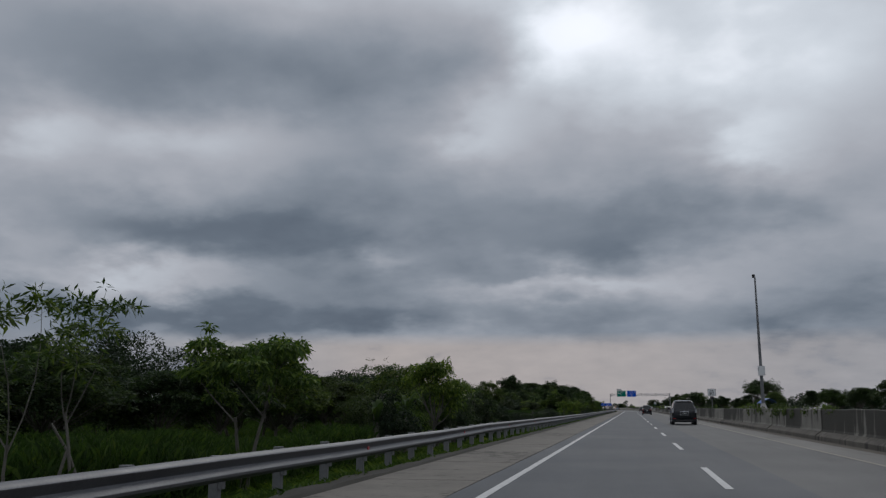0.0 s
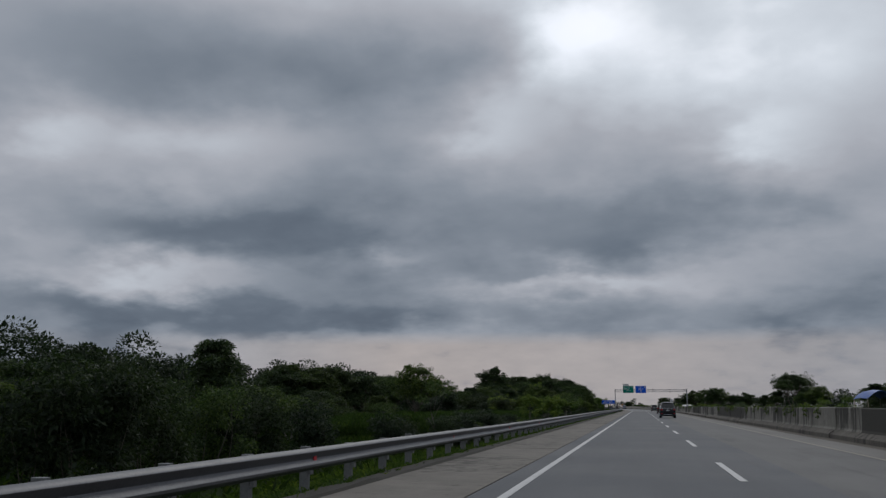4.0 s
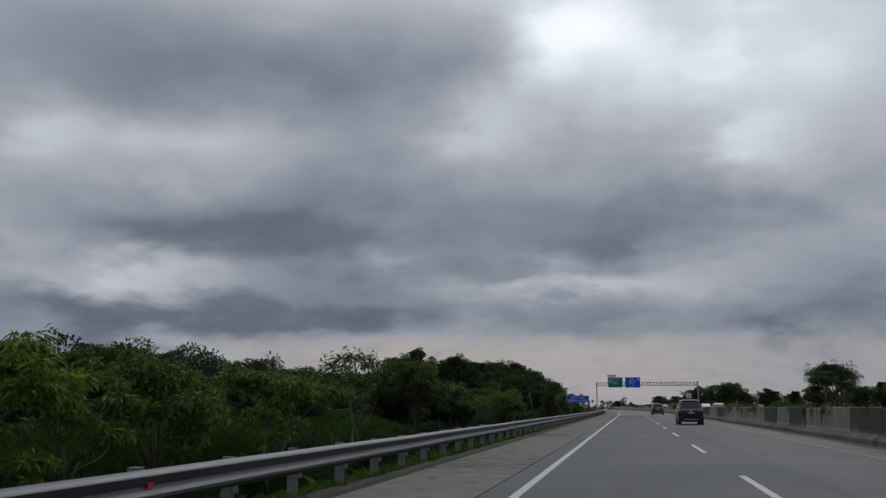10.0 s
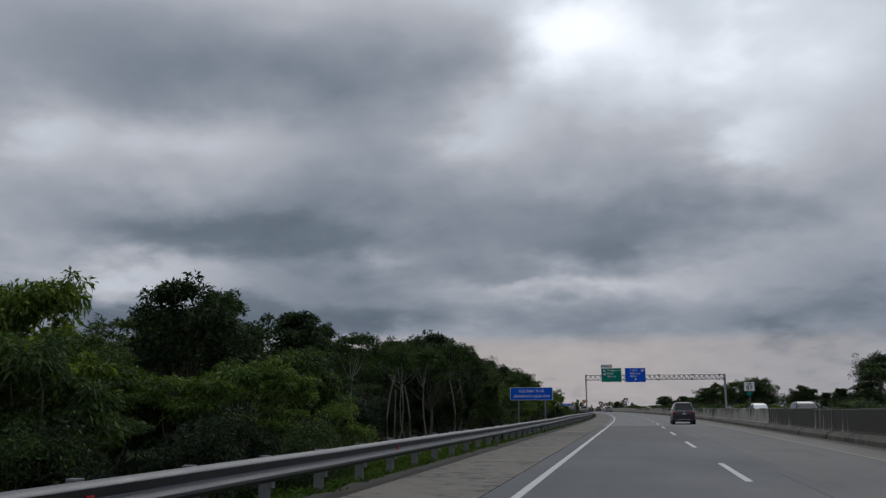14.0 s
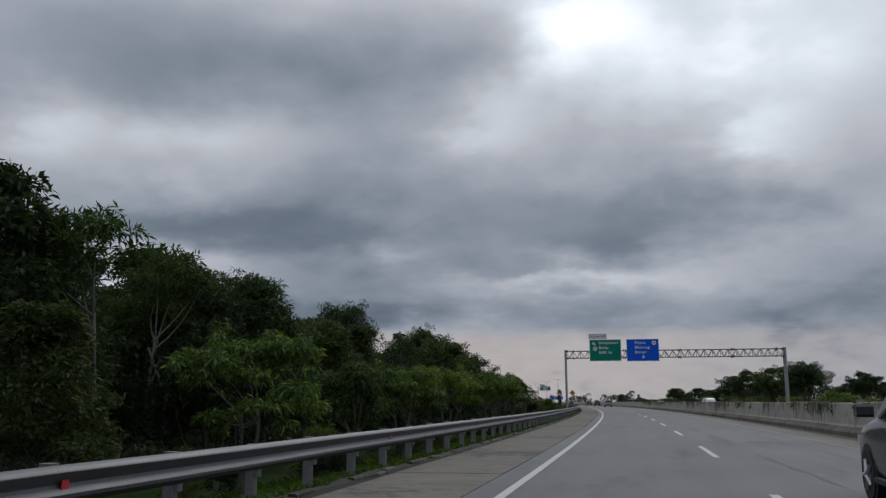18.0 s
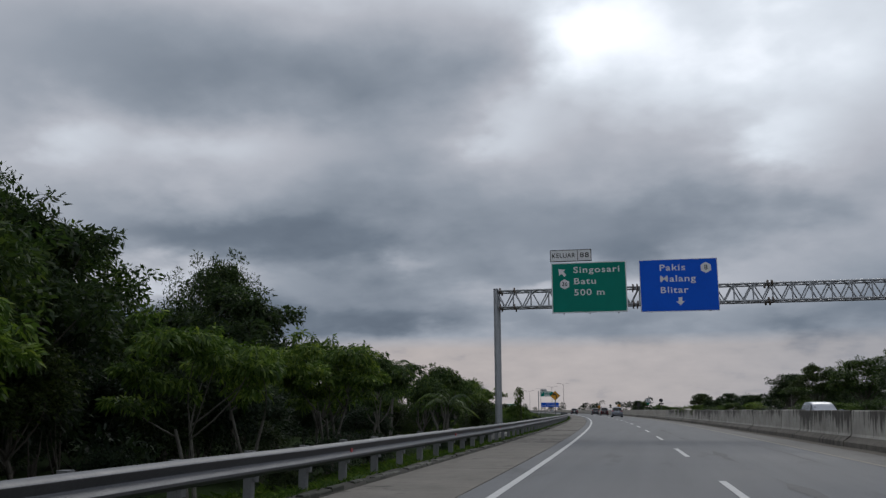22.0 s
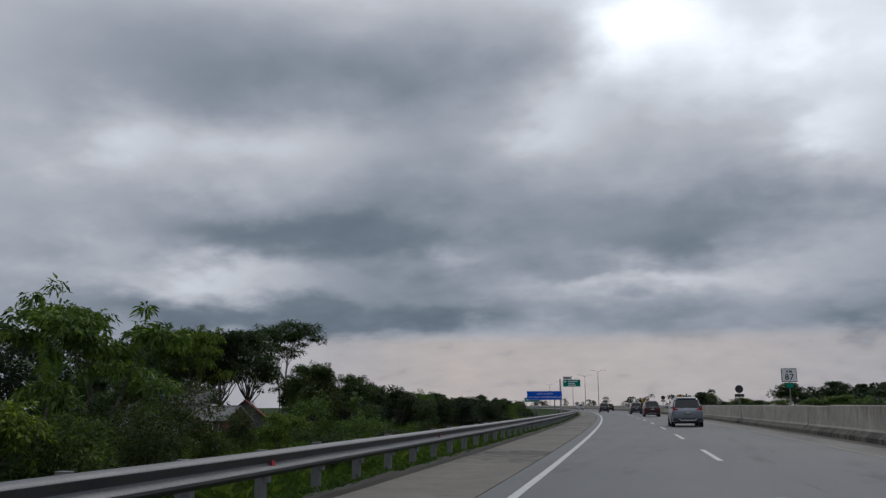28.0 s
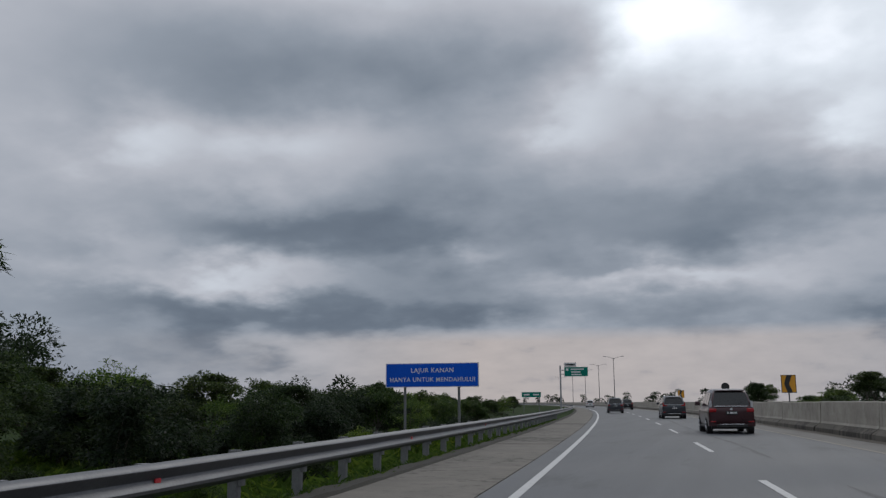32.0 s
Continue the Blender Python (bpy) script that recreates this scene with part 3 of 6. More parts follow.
tagged(part("gutter", sheet(run, [EDGE_RIGHT, 7.05, WALL + 0.1], lambda s, q: 0.004 + (0.05 if q > 7.1 else 0.025 if q > 6.9 else 0) + 0.012 * noise.noise(Vector((s, q * 3, 1)))), VERGE_DIRT), "strip of brown dirt gathered along the barrier foot", "dirt strip", kind="structure")
tagged(part("opposite_road", sheet(run, [8.15, 12, 16, 20.5], lane_edges(0.0)), ASPHALT_OUTER), "opposite carriageway behind the barrier, grey asphalt", "road", kind="structure")

# a resurfaced stretch and old tar seams
tagged(part("road_patch", sheet([254 + 3 * i for i in range(10)][:9] + [CHANGE], [LINE_LEFT - 0.49, 0.0, LINE_MID, 2.35], lane_edges(0.003)), ASPHALT_DARK), "dark resurfaced stretch of asphalt along the near lane", "road patch", kind="structure")
seams = thing("road_seams", Matrix(), "dark tar seams wandering along the overtaking lane", "road seam", kind="structure")
for s0, s1, q0, w in ((20, 120, 2.55, 0.05), (130, 250, 2.7, 0.06), (285, 380, 2.75, 0.7), (372, 470, 2.6, 0.6), (455, 560, 2.8, 0.5), (300, 420, 4.5, 0.10), (60, 110, 4.3, 0.3), (262, 300, 4.9, 0.35)):
    n = int((s1 - s0) / 1.2)
    geo = Geo()
    pts = []
    for k in range(n + 1):
        s = s0 + 1.2 * k
        c = q0 + 0.28 * noise.noise(Vector((s * 0.07, q0, 1.0))) + 0.06 * noise.noise(Vector((s * 0.6, q0, 4.0)))
        half = (0.004 + w * max(0.0, noise.noise(Vector((s * 0.16, q0, 9.0))) + 0.5 * noise.noise(Vector((s * 0.55, q0, 2.0))))) / 2
        pts += [at(s, c - half, 0.0045), at(s, c + half, 0.0045)]
    part("seam", geo.add(pts, [(2 * k, 2 * k + 1, 2 * k + 3, 2 * k + 2) for k in range(n)]), TAR, seams)

# left shoulder: cast slabs, each its own piece, with open joints between them
shoulder = thing("shoulder", Matrix(), "pale cracked concrete shoulder in cast slabs beside the lane", "road shoulder", kind="structure")
SLAB = 5.0


def slab_mesh(s0, s1, q0, q1, z, joint=0.004, thick=0.12):
    geo = Geo()
    lo = [at(s, q, z - thick) for s, q in ((s0 + joint, q0 + joint), (s0 + joint, q1 - joint), (s1 - joint, q1 - joint), (s1 - joint, q0 + joint))]
    hi = [at(s, q, z) for s, q in ((s0 + joint, q0 + joint), (s0 + joint, q1 - joint), (s1 - joint, q1 - joint), (s1 - joint, q0 + joint))]
    return geo.add(lo + hi, [(4, 5, 6, 7), (0, 1, 5, 4), (1, 2, 6, 5), (2, 3, 7, 6), (3, 0, 4, 7)])


rng = random.Random(5)
for i in range(120):
    s0 = -20 + SLAB * i
    part("slab", slab_mesh(s0, s0 + SLAB, EDGE_LEFT, LINE_LEFT - 0.52, 0.002 + rng.uniform(-0.004, 0.004)), SHOULDER, shoulder)
part("slab", sheet([580 + 20 * i for i in range(24)], [EDGE_LEFT, LINE_LEFT - 0.52], lane_edges(0.002)), SHOULDER, shoulder)
# low ragged kerb of earth and grass roots at the pavement edge
tagged(part("verge_edge", sheet([-40 + 0.8 * i for i in range(850)], [-4.72, -4.56, -4.42, EDGE_LEFT + 0.0, EDGE_LEFT + 0.05], lambda s, q: (-0.07 if q < -4.7 else 0.055 + 0.05 * noise.noise(Vector((s * 1.3, q * 4, 2))) if q < -4.25 - 0.0 and q < EDGE_LEFT - 0.01 else 0.05 + 0.05 * noise.noise(Vector((s * 1.9, 7.0, 2))) if q < EDGE_LEFT + 0.01 else -0.01)), KERB_EARTH, smooth=True), "dark ragged earth edge along the shoulder", "verge", kind="structure")

tagged(part("verge_turf", sheet([-40 + 1.5 * i for i in range(420)], [-7.2, -6.6, -6.0, -5.5, -5.1, -4.8, -4.5], lambda s, q: (land(s, q) if q < -4.95 else -0.05) + (-0.05 if q < -7.1 else 0.035 + 0.03 * noise.noise(Vector((s * 1.1, q * 2.3, 6.0))))), TURF, smooth=True), "short green turf under the guard rail", "verge", kind="structure")

# mossy kerb stones, some sunk or missing, where the shoulder borders the wood
KERB_STONE = weathered_concrete("kerb_concrete", (0.07, 0.069, 0.058), (0.15, 0.146, 0.128), (0.022, 0.025, 0.016), 0.90, fine=5.0)
kerb = thing("kerb", Matrix(), "low mossy concrete kerb stones along the shoulder", "kerb", kind="structure")
stone = Geo().box((0, 0, 0), (0.13, 0.56, 0.20), 0.02).mesh("kerb_stone", KERB_STONE)
for i in range(225):
    s0 = 272 + 0.6 * i
    if rng.random() < 0.86:
        part("kerb_stone", stone, None, kerb, m=put(s0, EDGE_LEFT - 0.05 + rng.uniform(-0.015, 0.015), rng.uniform(-0.05, 0.0), rng.uniform(-2.5, 2.5)))

# painted lines
lines = thing("road_marking", Matrix(), "white lane paint with a solid edge line and dashes", "road marking", kind="structure")
part("edge_line", sheet([-40 + 3 * i for i in range(360)], [LINE_LEFT - 0.07, LINE_LEFT + 0.07], lane_edges(0.006)), PAINT_WHITE, lines, "solid white edge line")
part("inner_line", sheet([-40 + 3 * i for i in range(360)], [LINE_RIGHT - 0.06, LINE_RIGHT + 0.06], lane_edges(0.006)), PAINT_YELLOW, lines, "faded yellowish edge line beside the barrier")
for i in range(-3, 62):
    s0 = 1.2 + 13 * i
    part("dash", sheet([s0, s0 + 2.5, s0 + 5], [LINE_MID - 0.065, LINE_MID + 0.065], lane_edges(0.006)), PAINT_WHITE, lines)

# concrete median barrier in cast lengths with a flared foot
barrier = thing("median_barrier", Matrix(), "tall stained concrete median barrier in cast lengths with a flared foot", "barrier", kind="structure")
WALL_PROFILE = [(7.36, 0.36), (7.40, 0.44), (7.44, 1.17), (7.47, 1.20), (7.68, 1.20), (7.71, 1.17), (7.75, 0.44), (7.79, 0.36)]
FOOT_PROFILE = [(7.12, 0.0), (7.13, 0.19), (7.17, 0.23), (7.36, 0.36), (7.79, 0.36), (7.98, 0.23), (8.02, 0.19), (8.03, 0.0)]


def wall_length(profile, s0, s1, dq, dz, steps=2):
    geo = Geo()
    rings = []
    for k in range(steps + 1):
        s = s0 + (s1 - s0) * k / steps
        rings.append([at(s, q + dq, z * (1 + dz)) for q, z in profile])
    return geo.loft(rings)


for i in range(150):
    s0 = -20.4 + 4.0 * i
    dq, dz = rng.uniform(-0.022, 0.022), rng.uniform(-0.03, 0.015)
    block = part("barrier_block", wall_length(WALL_PROFILE, s0 + 0.012, s0 + 3.988, dq, dz), BARRIER_MOSSY if s0 < 270 else BARRIER if s0 < 450 else BARRIER_CLEANER, barrier)
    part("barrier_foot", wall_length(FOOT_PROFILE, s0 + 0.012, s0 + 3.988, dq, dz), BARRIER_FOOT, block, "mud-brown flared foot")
for s0, s1, n in ((579.6, 1000, 50), (1000, 1400, 10)):
    block = part("barrier_block", wall_length(WALL_PROFILE, s0, s1, 0, 0, n), BARRIER_CLEANER, barrier)
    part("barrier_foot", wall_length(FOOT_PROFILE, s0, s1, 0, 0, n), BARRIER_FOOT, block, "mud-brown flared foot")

# guard rail: W-shaped beam, posts with spacer blocks, red reflectors
rail = thing("guard_rail", Matrix(), "dull galvanised steel guard rail on posts with red reflectors", "guard rail", kind="structure")
RAIL_Q, RAIL_TOP = -4.74, 0.70
WAVE = [(-0.004, -0.010), (0.000, 0.000), (0.020, -0.008), (0.074, -0.036), (0.084, -0.056), (0.074, -0.080), (0.016, -0.140), (0.008, -0.158), (0.016, -0.176), (0.070, -0.216), (0.083, -0.236), (0.078, -0.270), (0.020, -0.312), (0.000, -0.326)]


def rail_sag(s):
    """How far the rail has settled below its usual height."""
    z = float(np.interp(s, [0, 22, 30, 60, 95, 125, 170, 200, 250, 272, 286, 300, 330, 380, 394, 420, 450, 600], [-0.05, -0.055, -0.005, -0.05, -0.085, -0.085, -0.045, -0.05, -0.07, -0.05, 0.03, 0.03, 0.01, 0.0, 0.02, 0.02, -0.005, -0.005]))
    return z + 0.010 * noise.noise(Vector((s * 0.23, 2.0, 5.0)))


def beam(s0, s1, steps, dz=0.0):
    geo, n = Geo(), len(WAVE)
    pts = []
    for k in range(steps + 1):
        s = s0 + (s1 - s0) * k / steps
        pts += [at(s, RAIL_Q + a, RAIL_TOP + b + dz + rail_sag(s)) for a, b in WAVE] + [at(s, RAIL_Q + a - 0.006, RAIL_TOP + b + dz + rail_sag(s)) for a, b in WAVE]
    faces = []
    for k in range(steps):
        o, p = k * 2 * n, (k + 1) * 2 * n
        for j in range(n - 1):
            faces += [(o + j, o + j + 1, p + j + 1, p + j), (o + n + j, p + n + j, p + n + j + 1, o + n + j + 1)]
        faces += [(o, p, p + n, o + n), (o + n - 1, o + 2 * n - 1, p + 2 * n - 1, p + n - 1)]
    return geo.add(pts, faces)


for i in range(152):
    s0 = -19.8 + 4.0 * i
    part("beam", beam(s0, s0 + 4.0, 2), ZINC, rail, smooth=True)
part("beam", beam(588, 1000, 60), ZINC, rail, smooth=True)
post = Geo().box((0, 0, -0.085), (0.14, 0.11, 1.59), 0.02).mesh("post", ZINC_POST)
spacer = Geo().box((0.095, 0, 0.45), (0.06, 0.10, 0.30), 0.012).mesh("spacer", ZINC_POST)
reflector = Geo().box((0.162, 0, 0.525), (0.012, 0.10, 0.10), 0.004).mesh("reflector", RED)
for i in range(290):
    s0 = -13.8 + 2.0 * i
    m = put(s0, RAIL_Q - 0.125 + rng.uniform(-0.01, 0.01), rng.uniform(-0.02, 0.02) + rail_sag(s0), rng.uniform(-3, 3))
    p = part("post", post, None, rail, m=m)
    part("spacer", spacer, None, p)
    if i % 5 == 0:
        part("reflector", reflector, None, rail, "small red reflector", m=m)


# ---- plants ----
def quads_mesh(name, pts, mat, extra=None):
    """Many loose four-cornered leaves at once: pts has shape (n, 4, 3)."""
    n = len(pts)
    me = bpy.data.meshes.new(name)
    me.vertices.add(4 * n)
    me.vertices.foreach_set("co", np.asarray(pts, dtype=np.float32).reshape(-1))
    me.loops.add(4 * n)
    me.loops.foreach_set("vertex_index", np.arange(4 * n, dtype=np.int32))
    me.polygons.add(n)
    me.polygons.foreach_set("loop_start", np.arange(0, 4 * n, 4, dtype=np.int32))
    me.update(calc_edges=True)
    me.validate()
    me.materials.append(mat)
    return me


def unit(a):
    return a / np.maximum(np.linalg.norm(a, axis=1, keepdims=True), 1e-6)


def leaf_quads(rs, base, out, length, slim, droop, wild=0.6):
    """Leaves that start at base, point outwards and hang by droop."""
    n = len(base)
    d = unit(out + wild * rs.normal(size=(n, 3)) + np.array((0, 0, -droop)))
    w = unit(np.cross(d, np.array((0.0, 0.0, 1.0))) + 0.6 * rs.normal(size=(n, 3)))
    ln = length * rs.uniform(0.6, 1.25, (n, 1))
    tip, mid = base + d * ln + np.array((0, 0, -1.0)) * ln * 0.25 * droop, base + d * ln * 0.45
    return np.stack([base, mid + w * ln * slim / 2, tip, mid - w * ln * slim / 2], axis=1)


def clumps(rs, centres, radii, per, length, slim, droop, flat=1.0, inner=0.25):
    """Leaves over many clumps, most of them near the clump's skin."""
    out = []
    for c, r in zip(centres, radii):
        k = unit(rs.normal(size=(per, 3)))
        k[:, 2] = np.where(k[:, 2] < -0.3, -k[:, 2], k[:, 2])
        rad = r * np.where(rs.uniform(size=(per, 1)) < inner, rs.uniform(0.1, 0.7, (per, 1)), rs.uniform(0.7, 1.06, (per, 1)))
        p = np.asarray(c) + k * rad * np.array((1, 1, flat))
        out.append(leaf_quads(rs, p, k * np.array((1, 1, 0.7)), length, slim, droop))
    return np.concatenate(out)


def limb(rs, geo, a, b, r0, r1, bend=0.12, n=6):
    a, b = Vector(a), Vector(b)
    length = (b - a).length
    path, radii = [], []
    off = Vector(rs.normal(size=3)) * bend * length
    for i in range(5):
        t = i / 4
        path.append(a.lerp(b, t) + off * math.sin(math.pi * t) * 0.5)
        radii.append(r0 + (r1 - r0) * t)
    geo.tube(path, radii, n)


def make_tree(name, seed, height, spread, crown_from, n_clumps, per, leaf, slim, droop, leaf_mat, bark, label, category="tree", shape="dome", stems=1, trunk_r=0.11):
    """A tree of the given height: forked stems and a crown of leaf clumps hung on its limbs."""
    rs = np.random.RandomState(seed)
    ob = thing(name, Matrix(), label, category)
    wood = Geo()
    lo, mid_r = height * crown_from, spread
    forks = []
    for k in range(stems):
        a = rs.uniform(0, 6.28)
        lean = rs.uniform(0.02, 0.10) * height if stems == 1 else rs.uniform(0.10, 0.30) * spread * 1.6
        top = Vector((math.cos(a) * lean, math.sin(a) * lean, lo * rs.uniform(0.9, 1.15)))
        limb(rs, wood, (rs.normal() * 0.05 * stems, rs.normal() * 0.05 * stems, -0.25), top, trunk_r, trunk_r * 0.66, 0.10, 8)
        forks.append(top)
    centres, radii = [], []
    for i in range(n_clumps):
        a, u = 2.399 * i + rs.uniform(-0.5, 0.5), (i + 0.5) / n_clumps
        if shape == "dome":
            h = lo + (height - lo) * (0.12 + 0.80 * rs.uniform(0.1, 1.0) ** 0.8)
            k = (h - lo) / (height - lo)
            rad = mid_r * math.sqrt(max(0.05, 1 - (2 * k - 0.85) ** 2 * 0.85)) * rs.uniform(0.45, 0.98)
            r = spread * rs.uniform(0.24, 0.40)
        elif shape == "flat":
            h = height - (height - lo) * abs(rs.normal()) * 0.33 - 0.10 * height * u
            rad = mid_r * math.sqrt(u) * rs.uniform(0.8, 1.05)
            r = spread * rs.uniform(0.20, 0.32)
        elif shape == "column":
            h = lo + (height - lo) * u
            rad = mid_r * (1.05 - 0.75 * u) * rs.uniform(0.3, 1.0)
            r = spread * rs.uniform(0.30, 0.48) * (1.1 - 0.55 * u)
        else:
            h = height * rs.uniform(0.18, 0.86)
            rad = mid_r * rs.uniform(0.1, 0.9) * (1.15 - 0.6 * h / height)
            r = spread * rs.uniform(0.26, 0.44)
        c = Vector((math.cos(a) * rad, math.sin(a) * rad, min(h, height - r * 0.85)))
        centres.append(c)
        radii.append(r)
        f = min(forks, key=lambda q: (q - c).length)
        if (i % 2 == 0 and shape != "flat") or (i % 3 == 0 and shape == "flat"):
            limb(rs, wood, f + Vector((0, 0, -0.08 * height * rs.uniform(0, 1))), c, trunk_r * 0.42, trunk_r * 0.12, 0.14, 5)
    part("trunk", wood, bark, ob, smooth=True)
    # loose sprigs break the outline
    sprigs = [c + Vector(unit(rs.normal(size=(1, 3)))[0]) * r * 1.15 for c, r in zip(centres, radii) for _ in range(2)]
    pts = np.concatenate([clumps(rs, centres, radii, per, leaf, slim, droop, 0.42 if shape == "flat" else 0.85),
                          clumps(rs, sprigs, [r * 0.38 for r in radii for _ in range(2)], max(8, per // 7), leaf, slim, droop)])
    part("crown", quads_mesh("crown", pts, leaf_mat), None, ob)
    ob["tall"] = height
    return ob


KINDS = {
    "under": [make_tree("undergrowth_bush", 131 + i, 3.4, 1.6, 0.10, 16, 300, 0.16, 0.42, 0.4, LEAF_SHADED_FAR, BARK, "undergrowth bush with tree shade put into its dark leaf colour", "bush", shape="bush", stems=3, trunk_r=0.05) for i in range(2)],
    "umbrella": [make_tree("spreading_tree", 111 + i, 5.6, 2.6, 0.46, 16, 330, 0.26, 0.36, 0.8, LEAF_BRIGHT, BARK_PALE, "spreading tree with forked pale trunk and drooping bright leaves", shape="flat", stems=2, trunk_r=0.08) for i in range(3)],
    "broad": [make_tree("broadleaf_tree", 11 + i, 5.0, 1.8, 0.34, 20 + i, 300, 0.22, 0.38, 0.75, (LEAF_BRIGHT, LEAF_MID, LEAF_MID)[i], BARK_PALE, "small broadleaf tree with drooping bright green leaves", stems=1 + i % 2) for i in range(3)],
    "bush": [make_tree("bush", 31 + i, 3.4, 1.5, 0.12, 17, 340, 0.12, 0.42, 0.4, (LEAF_MID, LEAF_DEEP, LEAF_DEEP, LEAF_BRIGHT)[i], BARK, "tangled green bush on the embankment slope", "bush", shape="bush", stems=3, trunk_r=0.05) for i in range(4)],
    "tall": [make_tree("forest_tree", 51 + i, 12.0, 3.6, 0.34, 34, 340, 0.36, 0.44, 0.45, (LEAF_DEEP, LEAF_MID, LEAF_DEEP, LEAF_DEEP)[i], BARK, "tall dark green forest tree with a dense uneven crown", shape=("dome", "dome", "column", "dome")[i], trunk_r=0.20) for i in range(4)],
    "feather": [make_tree("feathery_tree", 71 + i, 10.0, 2.3, 0.60, 15, 150, 0.40, 0.22, 0.45, LEAF_FEATHER, BARK_LIGHT, "slender tree with pale trunk and feathery layered foliage", shape="flat", stems=1 + i % 2, trunk_r=0.085) for i in range(3)],
    "round": [make_tree("great_tree", 151 + i, 12.0, 4.6, 0.36, 44, 380, 0.30, 0.45, 0.3, LEAF_DEEP, BARK, "great dark tree with a dense domed crown", shape="dome", stems=2, trunk_r=0.3) for i in range(2)],
    "open": [make_tree("sparse_tree", 91 + i, 5.4, 1.5, 0.45, 9, 70, 0.24, 0.30, 0.35, LEAF_MID, BARK_PALE, "thin young tree with sparse leaves and bare twigs", shape="flat", stems=2, trunk_r=0.045) for i in range(2)],
}
used = set()


def plant(kind, s, q, top, rs, wide=1.0, which=None):
    """Sets a tree of that kind on the land, as tall as top metres above the road."""
    protos = KINDS[kind]
    ob = protos[rs.randrange(len(protos)) if which is None else which]
    z = land(s, q) if q < 0 or q > 20.5 else 0.0
    k = (top - z) / ob["tall"]
    w = k ** 0.5 * wide * (1.0 if kind in ("bush",) else 1.0) if k > 1 else k ** 0.8 * wide
    v = at(s, q, z - 0.03)
    m = Matrix.LocRotScale(v, Euler((0, 0, rs.uniform(0, 6.28))), (w, w, k))
    if ob.name not in used:
        used.add(ob.name)
        ob.matrix_basis = m
        return ob
    e = copy_thing(ob, Matrix())
    e.matrix_basis = m
    return e


tr = random.Random(21)
NEAR_TREES = [  # kind, s, q, top
    ("open", 14, -10.5, 3.4), ("open", 17.5, -12, 3.9), ("umbrella", 27, -12.2, 3.7), 
    ("open", 47, -13.5, 3.8), ("tall", 74, -20, 4.8), ("open", 71, -13.2, 3.2), ("open", 75, -13.8, 3.4), ("open", 79, -14.4, 3.2), ("tall", 168, -27, 6.3), ("broad", 60, -13.5, 2.9), ("open", 117.5, -12.5, 3.0), ("open", 187, -9.6, 3.1), ("umbrella", 184, -11.2, 2.6), ("open", 189.5, -10.4, 3.3), ("tall", 104, -21, 4.6),
    ("umbrella", 171, -10.8, 2.4), ("broad", 178.5, -12, 2.5), ("umbrella", 175, -12.4, 2.2), ("bush", 188, -12, 1.2),
    ("bush", 219, -10.2, 1.2), ("umbrella", 226, -11.5, 1.9), ("under", 234, -10.8, 1.4), ("under", 243, -11.5, 1.8), ("umbrella", 248, -13, 3.0), ("broad", 236, -13, 2.9), ("broad", 230, -11.6, 2.3), ("broad", 225, -9.4, 2.1), ("tall", 225, -16.5, 4.4), ("tall", 228, -19, 5.2),
]
NEAR_TREES_FURTHER = [
    ("tall", 254, -19, 6.8), ("tall", 260, -21, 7.0), ("tall", 265, -18.5, 6.6), ("tall", 240, -22, 5.5), ("broad", 247, -21.5, 6.0), ("broad", 262, -17, 4.4), ("bush", 255, -12, 1.6), ("umbrella", 241, -17.5, 3.5), ("broad", 251, -15, 3.2),
    ("tall", 296, -12.5, 3.4), ("umbrella", 304, -11.4, 3.5), ("broad", 313, -11.0, 2.9), ("umbrella", 322, -11.2, 3.1), ("umbrella", 336, -11.8, 3.5), ("broad", 329, -12.5, 3.4),
    ("umbrella", 341, -11.6, 3.6), ("umbrella", 353, -11.4, 3.4), ("umbrella", 364, -11.8, 3.7), ("umbrella", 372, -13.5, 4.0), ("umbrella", 381, -13.5, 4.0),
    ("feather", 270.5, -16.5, 5.9), ("feather", 274, -15.4, 5.5), ("feather", 279, -17, 6.2), ("feather", 283.5, -15.2, 5.8), ("feather", 287, -17.5, 6.5), ("tall", 318, -18.5, 7.2), ("tall", 323, -20, 7.2),
    ("feather", 292, -15.0, 6.9), ("tall", 300, -19, 8.4), ("feather", 303, -17, 7.6), ("tall", 308, -22, 8.0), ("feather", 314, -20, 7.6), ("tall", 321, -24, 9.4), ("feather", 326, -22, 8.8), ("tall", 334, -17.5, 6.2),
    ("tall", 357, -16, 6.9), ("tall", 364, -18.5, 8.2), ("tall", 371, -22, 8.6), ("tall", 379, -17.5, 7.2), ("broad", 386, -16, 5.0), ("umbrella", 380, -13.2, 4.4), ("broad", 400, -16, 4.9), ("broad", 411, -15, 3.9), ("broad", 418, -15, 5.1), ("broad", 424.5, -15.5, 4.4),
]
